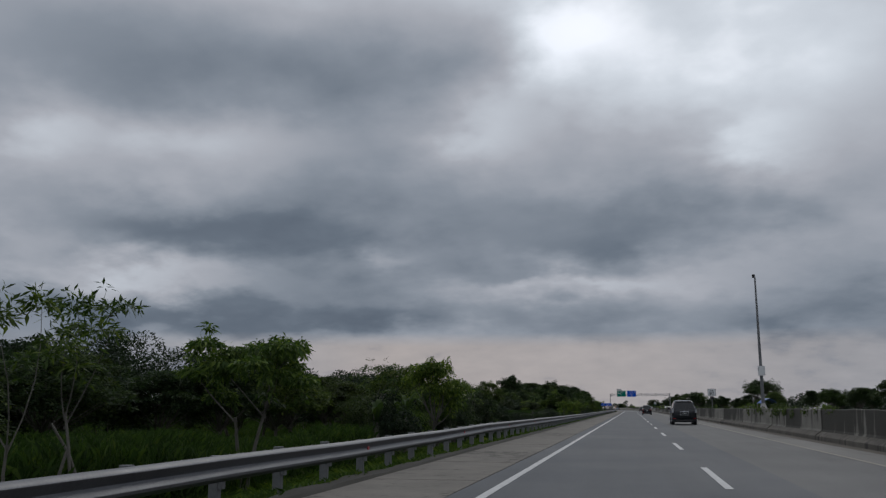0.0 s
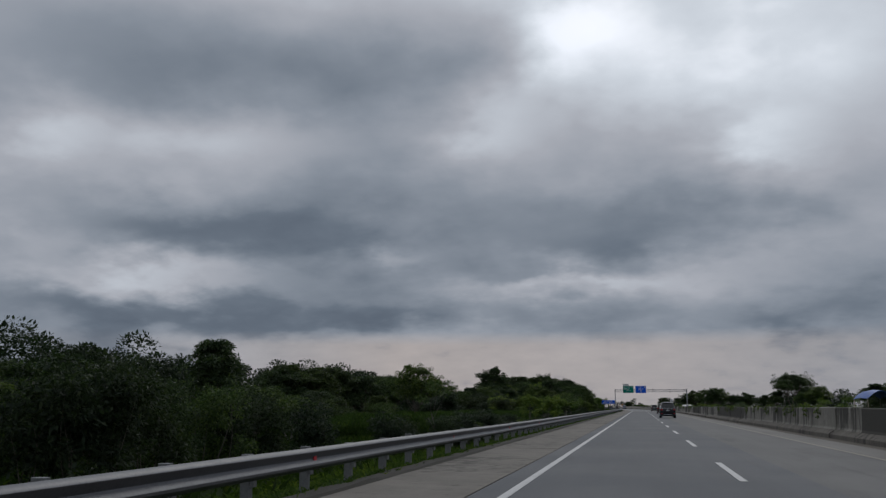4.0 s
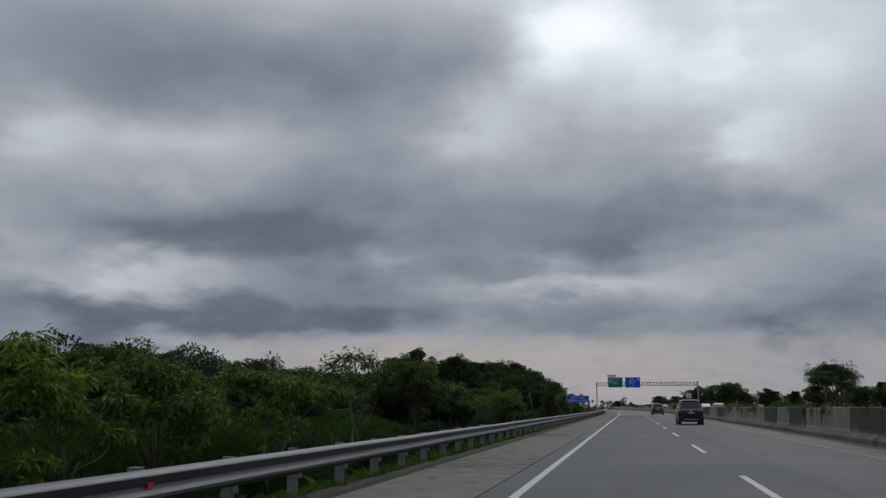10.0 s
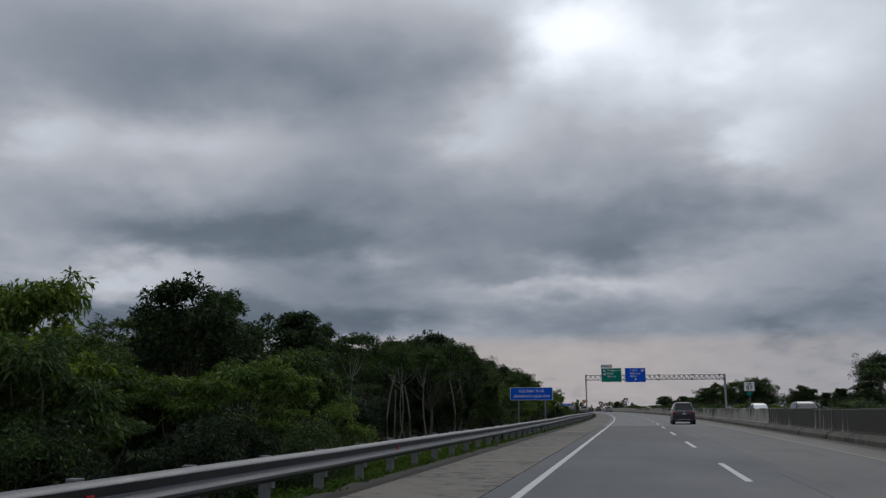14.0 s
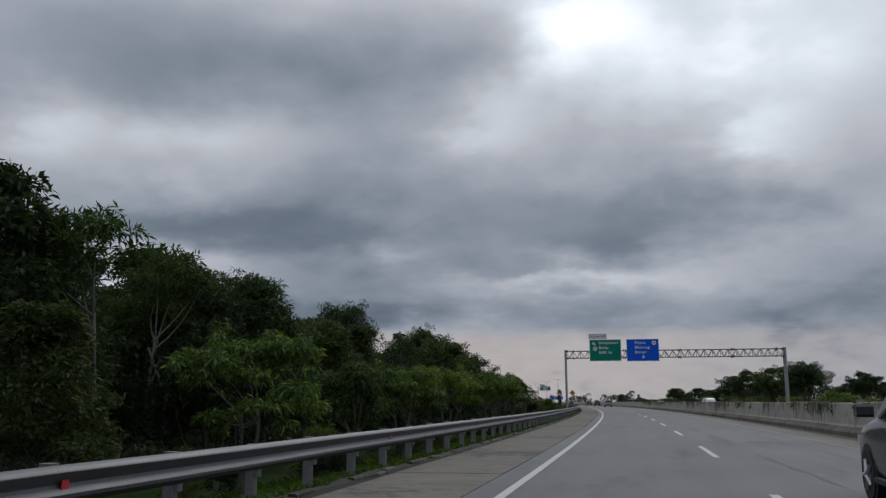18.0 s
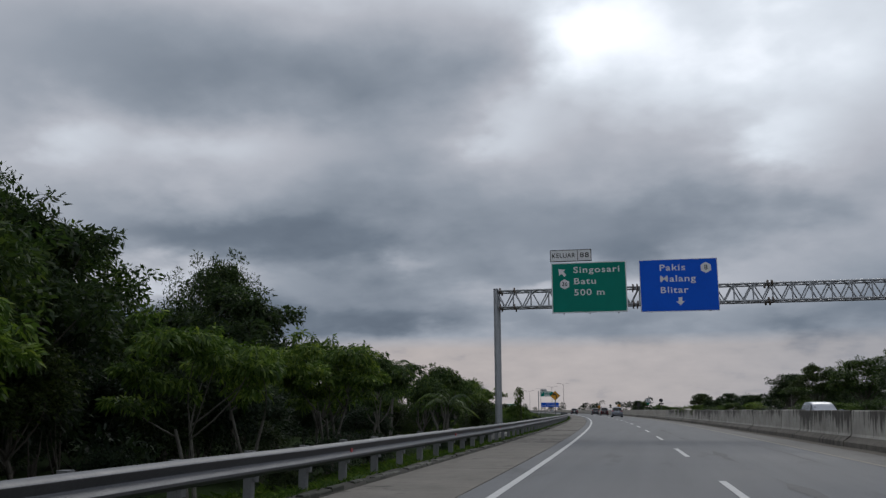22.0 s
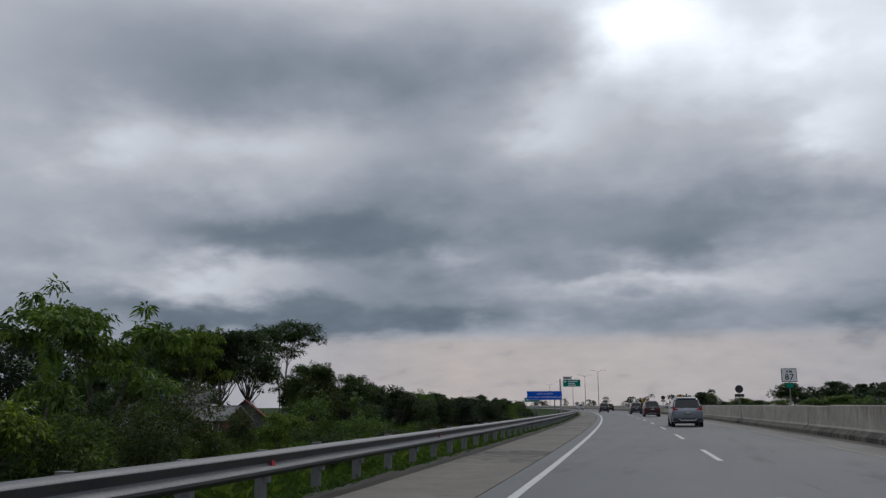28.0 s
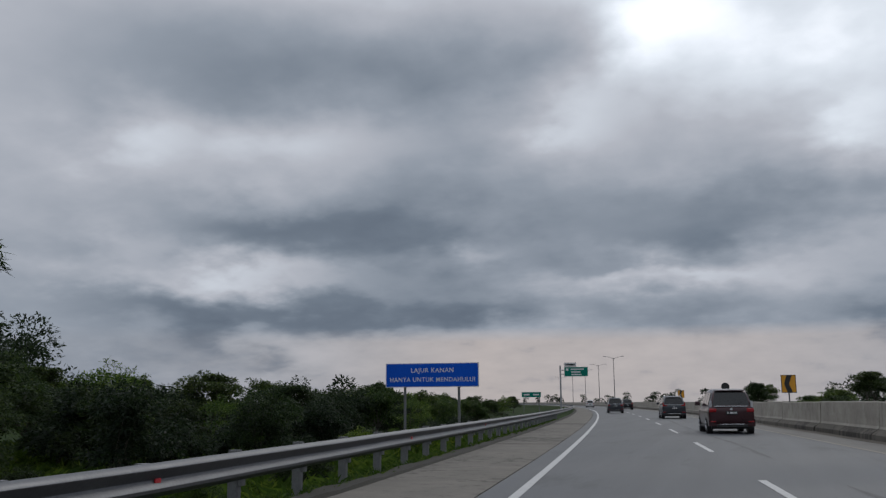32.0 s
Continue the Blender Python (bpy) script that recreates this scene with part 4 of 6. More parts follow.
LAST_TREES = [
    ("broad", 424, -16.5, 4.5), ("open", 429, -14, 4.2), ("broad", 441, -16, 4.3), ("broad", 450, -17, 5.0), ("bush", 462, -15, 3.0),
    ("umbrella", 458.5, -16, 4.6), ("broad", 470, -21.5, 3.0), ("bush", 478, -20, 1.5), ("bush", 489, -15.5, 0.6), ("tall", 512, -44, 7.6), ("tall", 505, -44, 7.0), ("tall", 532, -37, 4.4), ("tall", 541, -35, 3.2),
    ("tall", 515, -28, 5.0), ("tall", 520, -31, 5.6), ("tall", 526, -28, 4.6), ("tall", 531, -27, 3.8),
    ("tall", 528, -41, 9.8), ("tall", 519, -40, 9.0), ("umbrella", 514, -41, 8.8), ("tall", 523, -45, 9.6), ("tall", 548, -30, 3.0), ("tall", 562, -27, 3.0),
]
for kind, s, q, top in NEAR_TREES + NEAR_TREES_FURTHER + LAST_TREES:
    plant(kind, s, q, top, tr)
plant("umbrella", 159.3, -11.6, 2.6, tr, 0.62)
plant("feather", 540, -41, 12.2, tr, 1.75, 1)
plant("feather", 541, -42, 10.6, tr, 1.4, 0)
plant("round", 393, -25.5, 10.8, tr, 0.62)
plant("broad", 52.3, -11.7, 4.1, tr, 0.95, 0)
plant("round", 375, -31, 12.1, tr, 0.8)
# thick row of shrubs behind the rail where the meadow is hidden, with dark trees behind it
for i in range(22):
    s = 46 + i * 2.6 + tr.uniform(-1, 1)
    plant(tr.choice(("under", "under", "bush")), s, -14.5 + tr.uniform(-2.5, 2), tr.uniform(0.72, 1.0) * float(np.interp(s, [28, 60, 78, 95, 104], [2.3, 2.7, 3.0, 3.4, 2.2])), tr)
for i in range(40):
    s = 16 + i * 2.6 + tr.uniform(-1.3, 1.3)
    q = -27 + tr.uniform(-6, 6)
    plant(tr.choice(("under", "tall", "tall")), s, q, (1.3 + 0.105 * abs(q)) * tr.uniform(0.66, 1.0), tr, 1.5)
for i in range(24):
    s = 118 + i * 3.2 + tr.uniform(-2, 2)
    plant(tr.choice(("under", "bush")), s, -10.4 + tr.uniform(-1.4, 1.6), tr.uniform(-0.7, 0.5), tr)
for i in range(16):
    s = 112 + i * 2.3 + tr.uniform(-1, 1)
    plant(tr.choice(("under", "under", "bush")), s, -12.6 + tr.uniform(-1.6, 1.6), tr.uniform(0.2, 1.5), tr, 1.2)
for i in range(14):
    s = 183 + i * 4.2 + tr.uniform(-1, 1)
    plant(tr.choice(("bush", "under")), s, -10.5 + tr.uniform(-2, 2), tr.uniform(-0.3, 0.7), tr)
# scattered trees and thickets standing in the field
for i in range(24):
    s = 108 + i * 2.2 + tr.uniform(-2, 2)
    plant(tr.choice(("under", "under", "bush", "broad", "tall")), s, -34 + tr.uniform(-12, 9), tr.uniform(0.8, 3.6), tr, 1.3)
for i in range(16):
    s = 226 + i * 2.2 + tr.uniform(-2, 2)
    plant(tr.choice(("under", "umbrella", "broad", "tall")), s, -19 + tr.uniform(-7, 5), tr.uniform(1.2, 3.8), tr, 1.2)
for i in range(12):
    s = 224 + i * 2.4 + tr.uniform(-1, 1)
    plant(tr.choice(("bush", "under", "bush")), s, -11.5 + tr.uniform(-2, 2), tr.uniform(0.2, 1.5), tr)
# a line of dark trees behind the field
for i in range(16):
    s = 190 + i * 3.2 + tr.uniform(-2, 2)
    q = -52 + tr.uniform(-5, 5)
    plant("tall", s, q, (1.3 + 0.125 * abs(q)) * tr.uniform(0.75, 1.0), tr, 1.5)
# forest wall
TOPS = [(215, 5.0), (246, 6.0), (262, 7.8), (280, 8.2), (285, 5.0), (299, 5.2), (309, 7.6), (322, 10.8), (340, 9.8), (362, 10.0), (381, 10.2), (396, 9.4), (403, 5.0), (410, 3.8), (422, 3.8), (434, 4.8), (445, 5.2), (470, 4.4)]


def wood_top(s):
    return float(np.interp(s, [a for a, _ in TOPS], [b for _, b in TOPS]))


for i in range(58):
    s = 226 + i * 4.1 + tr.uniform(-1.5, 1.5)
    q = -30 + tr.uniform(-6, 5) + max(0, (s - 395) * -0.05)
    kind = "feather" if 268 < s < 318 and tr.random() < 0.75 else tr.choice(("tall", "tall", "tall", "feather"))
    plant(kind, s, q, EYE + (wood_top(s) - EYE) * abs(q) / 30 * tr.uniform(0.66, 1.0), tr, 1.1)
for i in range(40):
    s = 240 + i * 5.6 + tr.uniform(-2, 2)
    q = -42 + tr.uniform(-5, 5)
    plant("tall", s, q, EYE + (wood_top(s) - EYE) * tr.uniform(0.66, 0.96) * (0.8 if s < 345 else abs(q) / 30), tr, 1.2)
# dark-leaved row that stands in for the black shade behind the front crowns
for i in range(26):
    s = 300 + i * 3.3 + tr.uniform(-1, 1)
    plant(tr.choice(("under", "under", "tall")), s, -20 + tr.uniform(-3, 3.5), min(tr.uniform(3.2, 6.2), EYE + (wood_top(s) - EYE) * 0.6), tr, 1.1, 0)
# undergrowth that closes the forest near the ground, its dark leaf colour standing in for shade
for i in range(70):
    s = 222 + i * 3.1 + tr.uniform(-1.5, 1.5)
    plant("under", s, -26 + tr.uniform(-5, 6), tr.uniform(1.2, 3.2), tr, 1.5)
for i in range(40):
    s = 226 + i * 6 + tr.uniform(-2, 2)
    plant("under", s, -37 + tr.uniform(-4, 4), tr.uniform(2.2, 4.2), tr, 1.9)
# slope bushes in front of the forest and on to the end
for i in range(46):
    s = 292 + i * 3.1 + tr.uniform(-1, 1)
    plant(tr.choice(("under", "under", "bush")), s, -11.6 + tr.uniform(-2.2, 1.8), tr.uniform(-0.5, 0.6), tr)
for i in range(16):
    s = 436 + i * 2.4 + tr.uniform(-1, 1)
    plant(tr.choice(("bush", "bush", "broad")), s, -12.5 + tr.uniform(-3.0, 3.0), tr.uniform(0.5, 1.8), tr)
for i in range(16):
    plant(tr.choice(("under", "bush")), 486 + i * 1.9 + tr.uniform(-1, 1), -23 + tr.uniform(-4, 4), tr.uniform(-0.3, 0.35), tr, 1.4)
for i in range(31):
    s = 476 + i * 3.2 + tr.uniform(-1.5, 1.5)
    plant(tr.choice(("under", "bush", "under")), s, -14 + tr.uniform(-4, 4), tr.uniform(-0.5, 0.5), tr, 1.2)
for i in range(56):
    s = 514 + i * 4.4 + tr.uniform(-1.5, 1.5)
    plant(tr.choice(("under", "under", "bush", "tall")), s, -26 + tr.uniform(-8, 8), tr.uniform(1.4, 3.1), tr, 1.3)
for i in range(26):
    s = 521 + i * 2.6 + tr.uniform(-1, 1)
    plant(tr.choice(("under", "bush", "under", "broad")), s, -16.5 + tr.uniform(-3.5, 3.5), tr.uniform(1.2, 2.3), tr, 1.1)
for i in range(26):
    s = 421 + i * 1.35 + tr.uniform(-1, 1)
    plant(tr.choice(("bush", "broad", "bush", "under")), s, -16.5 + tr.uniform(-5.0, 4.5), tr.uniform(1.0, 2.9), tr, 1.1)
for i in range(12):
    plant(tr.choice(("under", "under", "tall")), 519 + i * 2.2 + tr.uniform(-1, 1), -24 + tr.uniform(-3.5, 3.5), tr.uniform(1.0, 2.6), tr, 1.4)
for i in range(10):
    plant(tr.choice(("under", "tall", "tall")), 529 + i * 2.2 + tr.uniform(-1, 1), -34 + tr.uniform(-4, 4), tr.uniform(1.8, 3.6), tr, 1.4)
# trees over the opposite carriageway
RIGHT_TREES = [
    ("round", 456, 72, 14.8), ("tall", 461, 40, 8.4), ("tall", 472, 44, 9.4), ("tall", 484, 41, 9.0),
    ("tall", 496, 38, 8.6), ("tall", 508, 36, 7.6), ("tall", 520, 40, 7.0), ("feather", 453, 23, 4.0), ("bush", 447, 23, 2.6), ("tall", 660, 28, 4.4),
    ("tall", 667, 31, 4.2), ("tall", 585, 36, 3.6), ("tall", 592, 40, 3.6), ("feather", 607, 65, 5.6), ("tall", 560, 62, 7.6), ("tall", 600, 80, 7.0),
]
for kind, s, q, top in RIGHT_TREES:
    plant(kind, s, q, top, tr, 1.3)
for kind, s, q, top, wide in (("round", 470, 78, 14.0, 1.5), ("feather", 446, 66, 12.4, 1.7), ("feather", 436, 64, 10.6, 1.6)):
    plant(kind, s, q, top, tr, wide)
for i in range(60):
    s = 330 + i * 5.2 + tr.uniform(-2, 2)
    plant(tr.choice(("bush", "bush", "broad")), s, 27 + tr.uniform(-4, 9), tr.uniform(1.4, 2.6), tr, 1.5)
for i in range(44):
    s = 150 + i * 13 + tr.uniform(-4, 4)
    plant("tall", s, 62 + tr.uniform(-8, 14), tr.uniform(5.0, 7.6), tr, 1.3)
for i in range(22):
    s = 130 + i * 9 + tr.uniform(-3, 3)
    plant("bush", s, 24.5 + tr.uniform(-1.5, 3), tr.uniform(1.3, 2.6), tr, 1.2)


# kinds of tree that were not needed
for protos in KINDS.values():
    for ob in protos:
        if ob.name not in used:
            for kid in list(ob.children):
                bpy.data.objects.remove(kid)
            bpy.data.objects.remove(ob)


# far woods: one sheet of countless crowns on each side
def far_woods(name, spots, leaf, per, seed, label):
    rs = np.random.RandomState(seed)
    cs, rads = [], []
    for s, q, top in spots:
        z0 = -1.6
        r = (top - z0) * rs.uniform(0.24, 0.36)
        for k in range(8):
            h = z0 + (top - z0) * (0.02 + 0.94 * k / 7)
            v = at(s + rs.normal() * r * 0.8, q + rs.normal() * r * 0.8, h - r * 0.5)
            cs.append(v)
            rads.append(r * rs.uniform(0.55, 1.0))
    pts = clumps(rs, cs, rads, per, leaf, 0.5, 0.2, 0.85, 0.1)
    return tagged(part(name, quads_mesh(name, pts, LEAF_SHADED_FAR)), label, "woods", kind="stuff")


spots = []
for i in range(130):
    s = 60 + i * 4.6
    k = 0.5 + 0.5 * noise.noise(Vector((s * 0.045, 0.3, 5.0)))
    spots.append((s + tr.uniform(-3, 3), -112 + tr.uniform(-14, 14), 9.5 + 6.5 * k + (2.5 if 150 < s < 215 or s > 330 else 0)))
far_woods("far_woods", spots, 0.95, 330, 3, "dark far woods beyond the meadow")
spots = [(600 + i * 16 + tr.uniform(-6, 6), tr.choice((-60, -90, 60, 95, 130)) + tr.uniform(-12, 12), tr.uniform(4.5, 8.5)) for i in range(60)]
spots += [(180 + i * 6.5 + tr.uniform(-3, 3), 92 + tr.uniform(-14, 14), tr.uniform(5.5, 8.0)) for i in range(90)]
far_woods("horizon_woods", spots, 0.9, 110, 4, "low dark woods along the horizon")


# grass and weeds
def blades(name, n, seed, s_rng, q_rng, tall, wide, mat, label, lean=0.35, rise=0.0):
    rs = np.random.RandomState(seed)
    s, q = rs.uniform(*s_rng, n), q_rng[0] + (q_rng[1] - q_rng[0]) * rs.uniform(0, 1, n) ** 0.8
    keep = np.array([noise.noise(Vector((a * 0.5, b * 0.8, seed))) > -0.42 for a, b in zip(s, q)])
    s, q = s[keep], q[keep]
    base = np.array([tuple(at(a, b, land(a, b) - 0.03 if b < -4.9 else -0.02)) for a, b in zip(s, q)])
    n = len(base)
    base[:, 2] += rs.uniform(0, 1, n) ** 0.8 * rise * (0.8 + 0.2 * np.sin(s * 0.31 + np.cos(q * 0.5) * 2))
    ln = rs.uniform(*tall, (n, 1))
    d = unit(np.concatenate([rs.normal(size=(n, 2)) * lean, np.ones((n, 1))], axis=1))
    w = unit(np.concatenate([rs.normal(size=(n, 2)), np.zeros((n, 1))], axis=1)) * wide
    mid, tip = base + d * ln * 0.6, base + d * ln + np.concatenate([d[:, :2] * ln * 0.8, -0.12 * ln], axis=1)
    pts = np.stack([base - w * 0.5, base + w * 0.5, mid + w * 0.4, tip], axis=1)
    return tagged(part(name, quads_mesh(name, pts, mat)), label, "grass", kind="stuff")


blades("verge_grass", 330000, 7, (0, 560), (-4.45, -6.6), (0.05, 0.17), 0.011, GRASS, "unmown green grass under the guard rail")
blades("slope_weeds", 110000, 8, (-4, 565), (-6.6, -12.5), (0.2, 0.55), 0.022, GRASS, "tall weeds on the embankment slope", 0.6)
blades("rough_weeds", 90000, 23, (440, 562), (-9, -36), (0.5, 1.15), 0.055, GRASS, "tall rough weeds covering the slope and the yard", 0.5)
blades("field_crop", 260000, 19, (132, 214), (-12.6, -30), (0.28, 0.55), 0.026, CROP, "dense stand of green crop in the field", 0.22, 2.0)
blades("near_crop", 110000, 20, (10, 42), (-12.0, -22), (0.28, 0.55), 0.026, CROP, "dense stand of green crop beside the slope", 0.22, 1.7)
blades("field_grass", 110000, 9, (70, 250), (-11, -85), (0.4, 0.8), 0.06, FIELD, "dense green crop standing in the field", 0.3)


# bananas, palms, a stump wrapped in creepers
def long_leaf(rs, geo, base, a, rise, length, wide, sag):
    """One broad arching leaf with a folded midrib."""
    left, mid, right = [], [], []
    side = Vector((-math.sin(a), math.cos(a), 0))
    for i in range(8):
        t = i / 7
        p = Vector(base) + Vector((math.cos(a), math.sin(a), 0)) * length * t * (0.45 + 0.4 * t) + Vector((0, 0, rise * math.sin(t * 1.9) - sag * t * t))
        w = wide * math.sin(math.pi * min(1, 0.10 + 0.9 * t) ** 0.8) * (1 + 0.15 * rs.normal())
        left.append(p + side * w + Vector((0, 0, 0.3 * w)))
        mid.append(p)
        right.append(p - side * w + Vector((0, 0, 0.3 * w)))
    n = len(mid)
    geo.add(left + mid + right, [(i, i + 1, n + i + 1, n + i) for i in range(n - 1)] + [(n + i, n + i + 1, 2 * n + i + 1, 2 * n + i) for i in range(n - 1)])


def banana(s, q, top, seed):
    rs = np.random.RandomState(seed)
    z = land(s, q)
    ob = thing("banana_plant", put(s, q, z), "banana plant with broad arching leaves", "plant", "banana plants")
    h = (top - z) * 0.62
    part("stem", Geo().tube([(0, 0, -0.2), (0.03, 0, h * 0.5), (0, 0.02, h)], [0.12, 0.10, 0.07], 9), BARK_PALE, ob, smooth=True)
    for k in range(7):
        g = Geo()
        long_leaf(rs, g, (0, 0, h * 0.95), k * 2.4 + rs.uniform(-0.3, 0.3), (top - z) * rs.uniform(0.36, 0.5), (top - z) * rs.uniform(0.3, 0.45), 0.16, (top - z) * rs.uniform(0.0, 0.25))
        part("leaf", g, LEAF_MID, ob, smooth=True)


for s, q, top, seed in ((48.5, -12.4, 2.1, 1), (50, -13.2, 1.9, 2), (46, -13.4, 1.7, 3), (463, -20.5, 3.4, 4), (466, -21, 3.2, 5), (514, -24.5, 2.5, 6), (516.5, -25.5, 2.2, 7)):
    banana(s, q, top, seed)


def palm(s, q, top, seed):
    rs = np.random.RandomState(seed)
    z = land(s, q)
    ob = thing("coconut_palm", put(s, q, z), "coconut palm with drooping feathered fronds", "palm tree", "palms")
    h = (top - z) * 0.86
    part("trunk", Geo().tube([(0, 0, -0.2), (0.15, 0, h * 0.3), (0.25, 0.1, h * 0.7), (0.25, 0.1, h)], [0.17, 0.13, 0.11, 0.09], 9), BARK_PALE, ob, smooth=True)
    for k in range(13):
        a, rise, ln = k * 2.4 + rs.uniform(-0.2, 0.2), rs.uniform(0.1, 1.3), rs.uniform(2.2, 2.9)
        fan = []
        for i in range(26):
            t = (i + 1) / 27
            p = np.array((0.25 + math.cos(a) * ln * t * 0.9, 0.1 + math.sin(a) * ln * t * 0.9, h + rise * math.sin(t * 2.2) - 1.1 * t * t))
            for sg in (-1, 1):
                side = np.array((-math.sin(a), math.cos(a), 0)) * sg
                tip = p + side * 0.55 * math.sin(math.pi * (0.12 + 0.8 * t)) + np.array((math.cos(a), math.sin(a), 0)) * 0.25 + np.array((0, 0, -0.28 - 0.1 * rs.uniform()))
                w = np.array((math.cos(a), math.sin(a), 0)) * 0.035
                fan.append((p - w, p + w, (p + tip) / 2 + w, tip))
        part("frond", quads_mesh("frond", fan, LEAF_MID), None, ob)


palm(406, -12.6, 2.3, 5)
palm(417, -19.5, 6.3, 1)
palm(421, -24.5, 6.6, 2)
palm(429, -24, 5.4, 3)

creeper = thing("creeper_stump", put(414.4, -7.6, land(414.4, -7.6)), "dead trunk wrapped in hanging green creepers", "tree")
ct = 3.1 - land(414.4, -7.6)
part("trunk", Geo().tube([(0, 0, -0.2), (0.05, 0, ct * 0.5), (0.0, 0.05, ct * 0.93)], [0.11, 0.09, 0.06], 8), BARK, creeper, smooth=True)
rs = np.random.RandomState(77)
cc = [(rs.normal() * 0.12, rs.normal() * 0.12, ct * (0.06 + 0.9 * i / 17)) for i in range(18)]
part("crown", quads_mesh("crown", clumps(rs, cc, [0.40 if i in (14, 15) else 0.26 for i in range(18)], 120, 0.15, 0.55, 0.8), LEAF_MID), None, creeper)
part("twig", Geo().tube([(0, 0, ct * 0.85), (0.35, 0.2, ct * 0.95), (0.62, 0.3, ct * 0.9)], [0.02, 0.014, 0.006], 5), BARK, creeper)

# creepers that hang over the barrier from the far side
rs = np.random.RandomState(12)
hang, size = [], []
for s0, s1, n in ((18, 60, 26), (95, 150, 30), (180, 235, 26), (288, 352, 14), (420, 440, 6)):
    for _ in range(n):
        s = rs.uniform(s0, s1)
        for k in range(rs.randint(1, 5)):
            hang.append(tuple(at(s + rs.normal() * 0.12, 7.52 - 0.11 * min(k, 1), 1.20 - 0.13 * k)))
            size.append(rs.uniform(0.08, 0.17))
tagged(part("barrier_creepers", quads_mesh("barrier_creepers", clumps(rs, hang, size, 34, 0.09, 0.55, 0.9), LEAF_MID)), "green creepers hanging over the concrete barrier", "creepers", kind="stuff")


# ---- gantry over both carriageways ----
def between(a, b):
    """Pose that lays a bar of unit length, standing on the origin along z, from a to b."""
    a, b = Vector(a), Vector(b)
    d = b - a
    return Matrix.LocRotScale(a, d.to_track_quat("Z", "Y"), (1, 1, d.length))


def bar_mesh(name, r, mat, n=8):
    return Geo().tube([(0, 0, 0), (0, 0, 1)], [r, r], n).mesh(name, mat, True)


GS = 384.4
gantry = thing("sign_gantry", put(GS), "galvanised lattice sign gantry spanning both carriageways", "sign gantry")
X0, X1, ZB, ZT, DEEP = -5.88, 19.3, 6.42, 7.26, 0.85
chord, brace, leg_tube = bar_mesh("chord", 0.05, GANTRY_STEEL, 10), bar_mesh("brace", 0.036, GANTRY_STEEL, 6), bar_mesh("leg_tube", 0.125, GANTRY_STEEL, 14)
flange = Geo().tube([(-0.035, 0, 0), (-0.034, 0, 0), (0.034, 0, 0), (0.035, 0, 0)], [0.07, 0.155, 0.155, 0.07], 12).mesh("flange", RUSTY, True)
for x in (X0, X1):
    leg = part("leg", Geo().box((x, DEEP / 2, -0.10), (0.7, 1.6, 0.5), 0.05), PLASTER, gantry, "concrete leg footing")
    for y in (0.0, DEEP):
        part("leg_tube", leg_tube, None, gantry, m=between((x, y, 0.1), (x, y, ZT + 0.10)))
        part("leg_cap", Geo().tube([(x, y, ZT + 0.10), (x, y, ZT + 0.12)], [0.16, 0.15], 12), GANTRY_STEEL, gantry)
    for k in range(13):
        z = 0.35 + k * 0.5
        up = (0.0, DEEP) if k % 2 == 0 else (DEEP, 0.0)
        part("brace", brace, None, gantry, m=between((x, up[0], z), (x, up[1], z + 0.5)))
        if k % 2 == 0:
            part("brace", brace, None, gantry, m=between((x, 0.0, z), (x, DEEP, z)))
for y in (0.0, DEEP):
    for z in (ZB, ZT):
        part("chord", chord, None, gantry, m=between((X0, y, z), (X1, y, z)))
        for x in (X0 + 0.22, X0 + 0.95, 1.02, 1.22, 7.4, 7.6, 13.4, 13.6, X1 - 0.95, X1 - 0.22):
            part("flange", flange, None, gantry, "dark bolted flange", m=Matrix.Translation((x, y, z)))
BAYS = 56
step = (X1 - X0) / BAYS
for k in range(BAYS):
    xa, xb = X0 + k * step, X0 + (k + 1) * step
    for y in (0.0, DEEP):
        part("brace", brace, None, gantry, m=between((xa, y, ZB if k % 2 else ZT), (xb, y, ZT if k % 2 else ZB)))
    part("brace", brace, None, gantry, m=between((xa, 0.0 if k % 2 else DEEP, ZT), (xb, DEEP if k % 2 else 0.0, ZT)))
    part("brace", brace, None, gantry, m=between((xa, 0.0 if k % 2 else DEEP, ZB), (xb, DEEP if k % 2 else 0.0, ZB)))
    if k % 2 == 0:
        part("brace", brace, None, gantry, m=between((xa, 0.0, ZB), (xa, 0.0, ZT)))


def panel(parent, x0, x1, z0, z1, mat, border=0.045, y=0.0, rim=None):
    """A flat sign board with a raised border and a grey back; its face looks towards -y."""
    w, h, cx, cz = x1 - x0, z1 - z0, (x0 + x1) / 2, (z0 + z1) / 2
    part("sign_back", Geo().box((cx, y + 0.035, cz), (w, 0.025, h)), BACK_GREY, parent)
    face = part("sign_face", Geo().box((cx, y, cz), (w, 0.030, h)), rim or SIGN_WHITE, parent)
    part("sign_field", Geo().box((cx, y - 0.017, cz), (w - 2 * border, 0.008, h - 2 * border)), mat, parent)
    return face


def plate_bar(parent, x, y, z, w, h, mat, turn=0.0, name="sign_mark"):
    g = Geo().box((0, 0, 0), (w, 0.006, h))
    return part(name, g, mat, parent, m=Matrix.LocRotScale((x, y, z), Euler((0, radians(turn), 0)), None))


def flat_shape(parent, outline, y, mat, name="arrow"):
    return part(name, Geo().prism(outline, y - 0.004, y), mat, parent)


def hexagon(x, z, r):
    return [(x + r * math.sin(k * math.pi / 3), z + r * math.cos(k * math.pi / 3)) for k in range(6)]


SY = -0.14
green = thing("direction_sign", put(GS, -0.13), "green motorway exit sign with white lettering on the gantry", "road sign", "gantry signs")
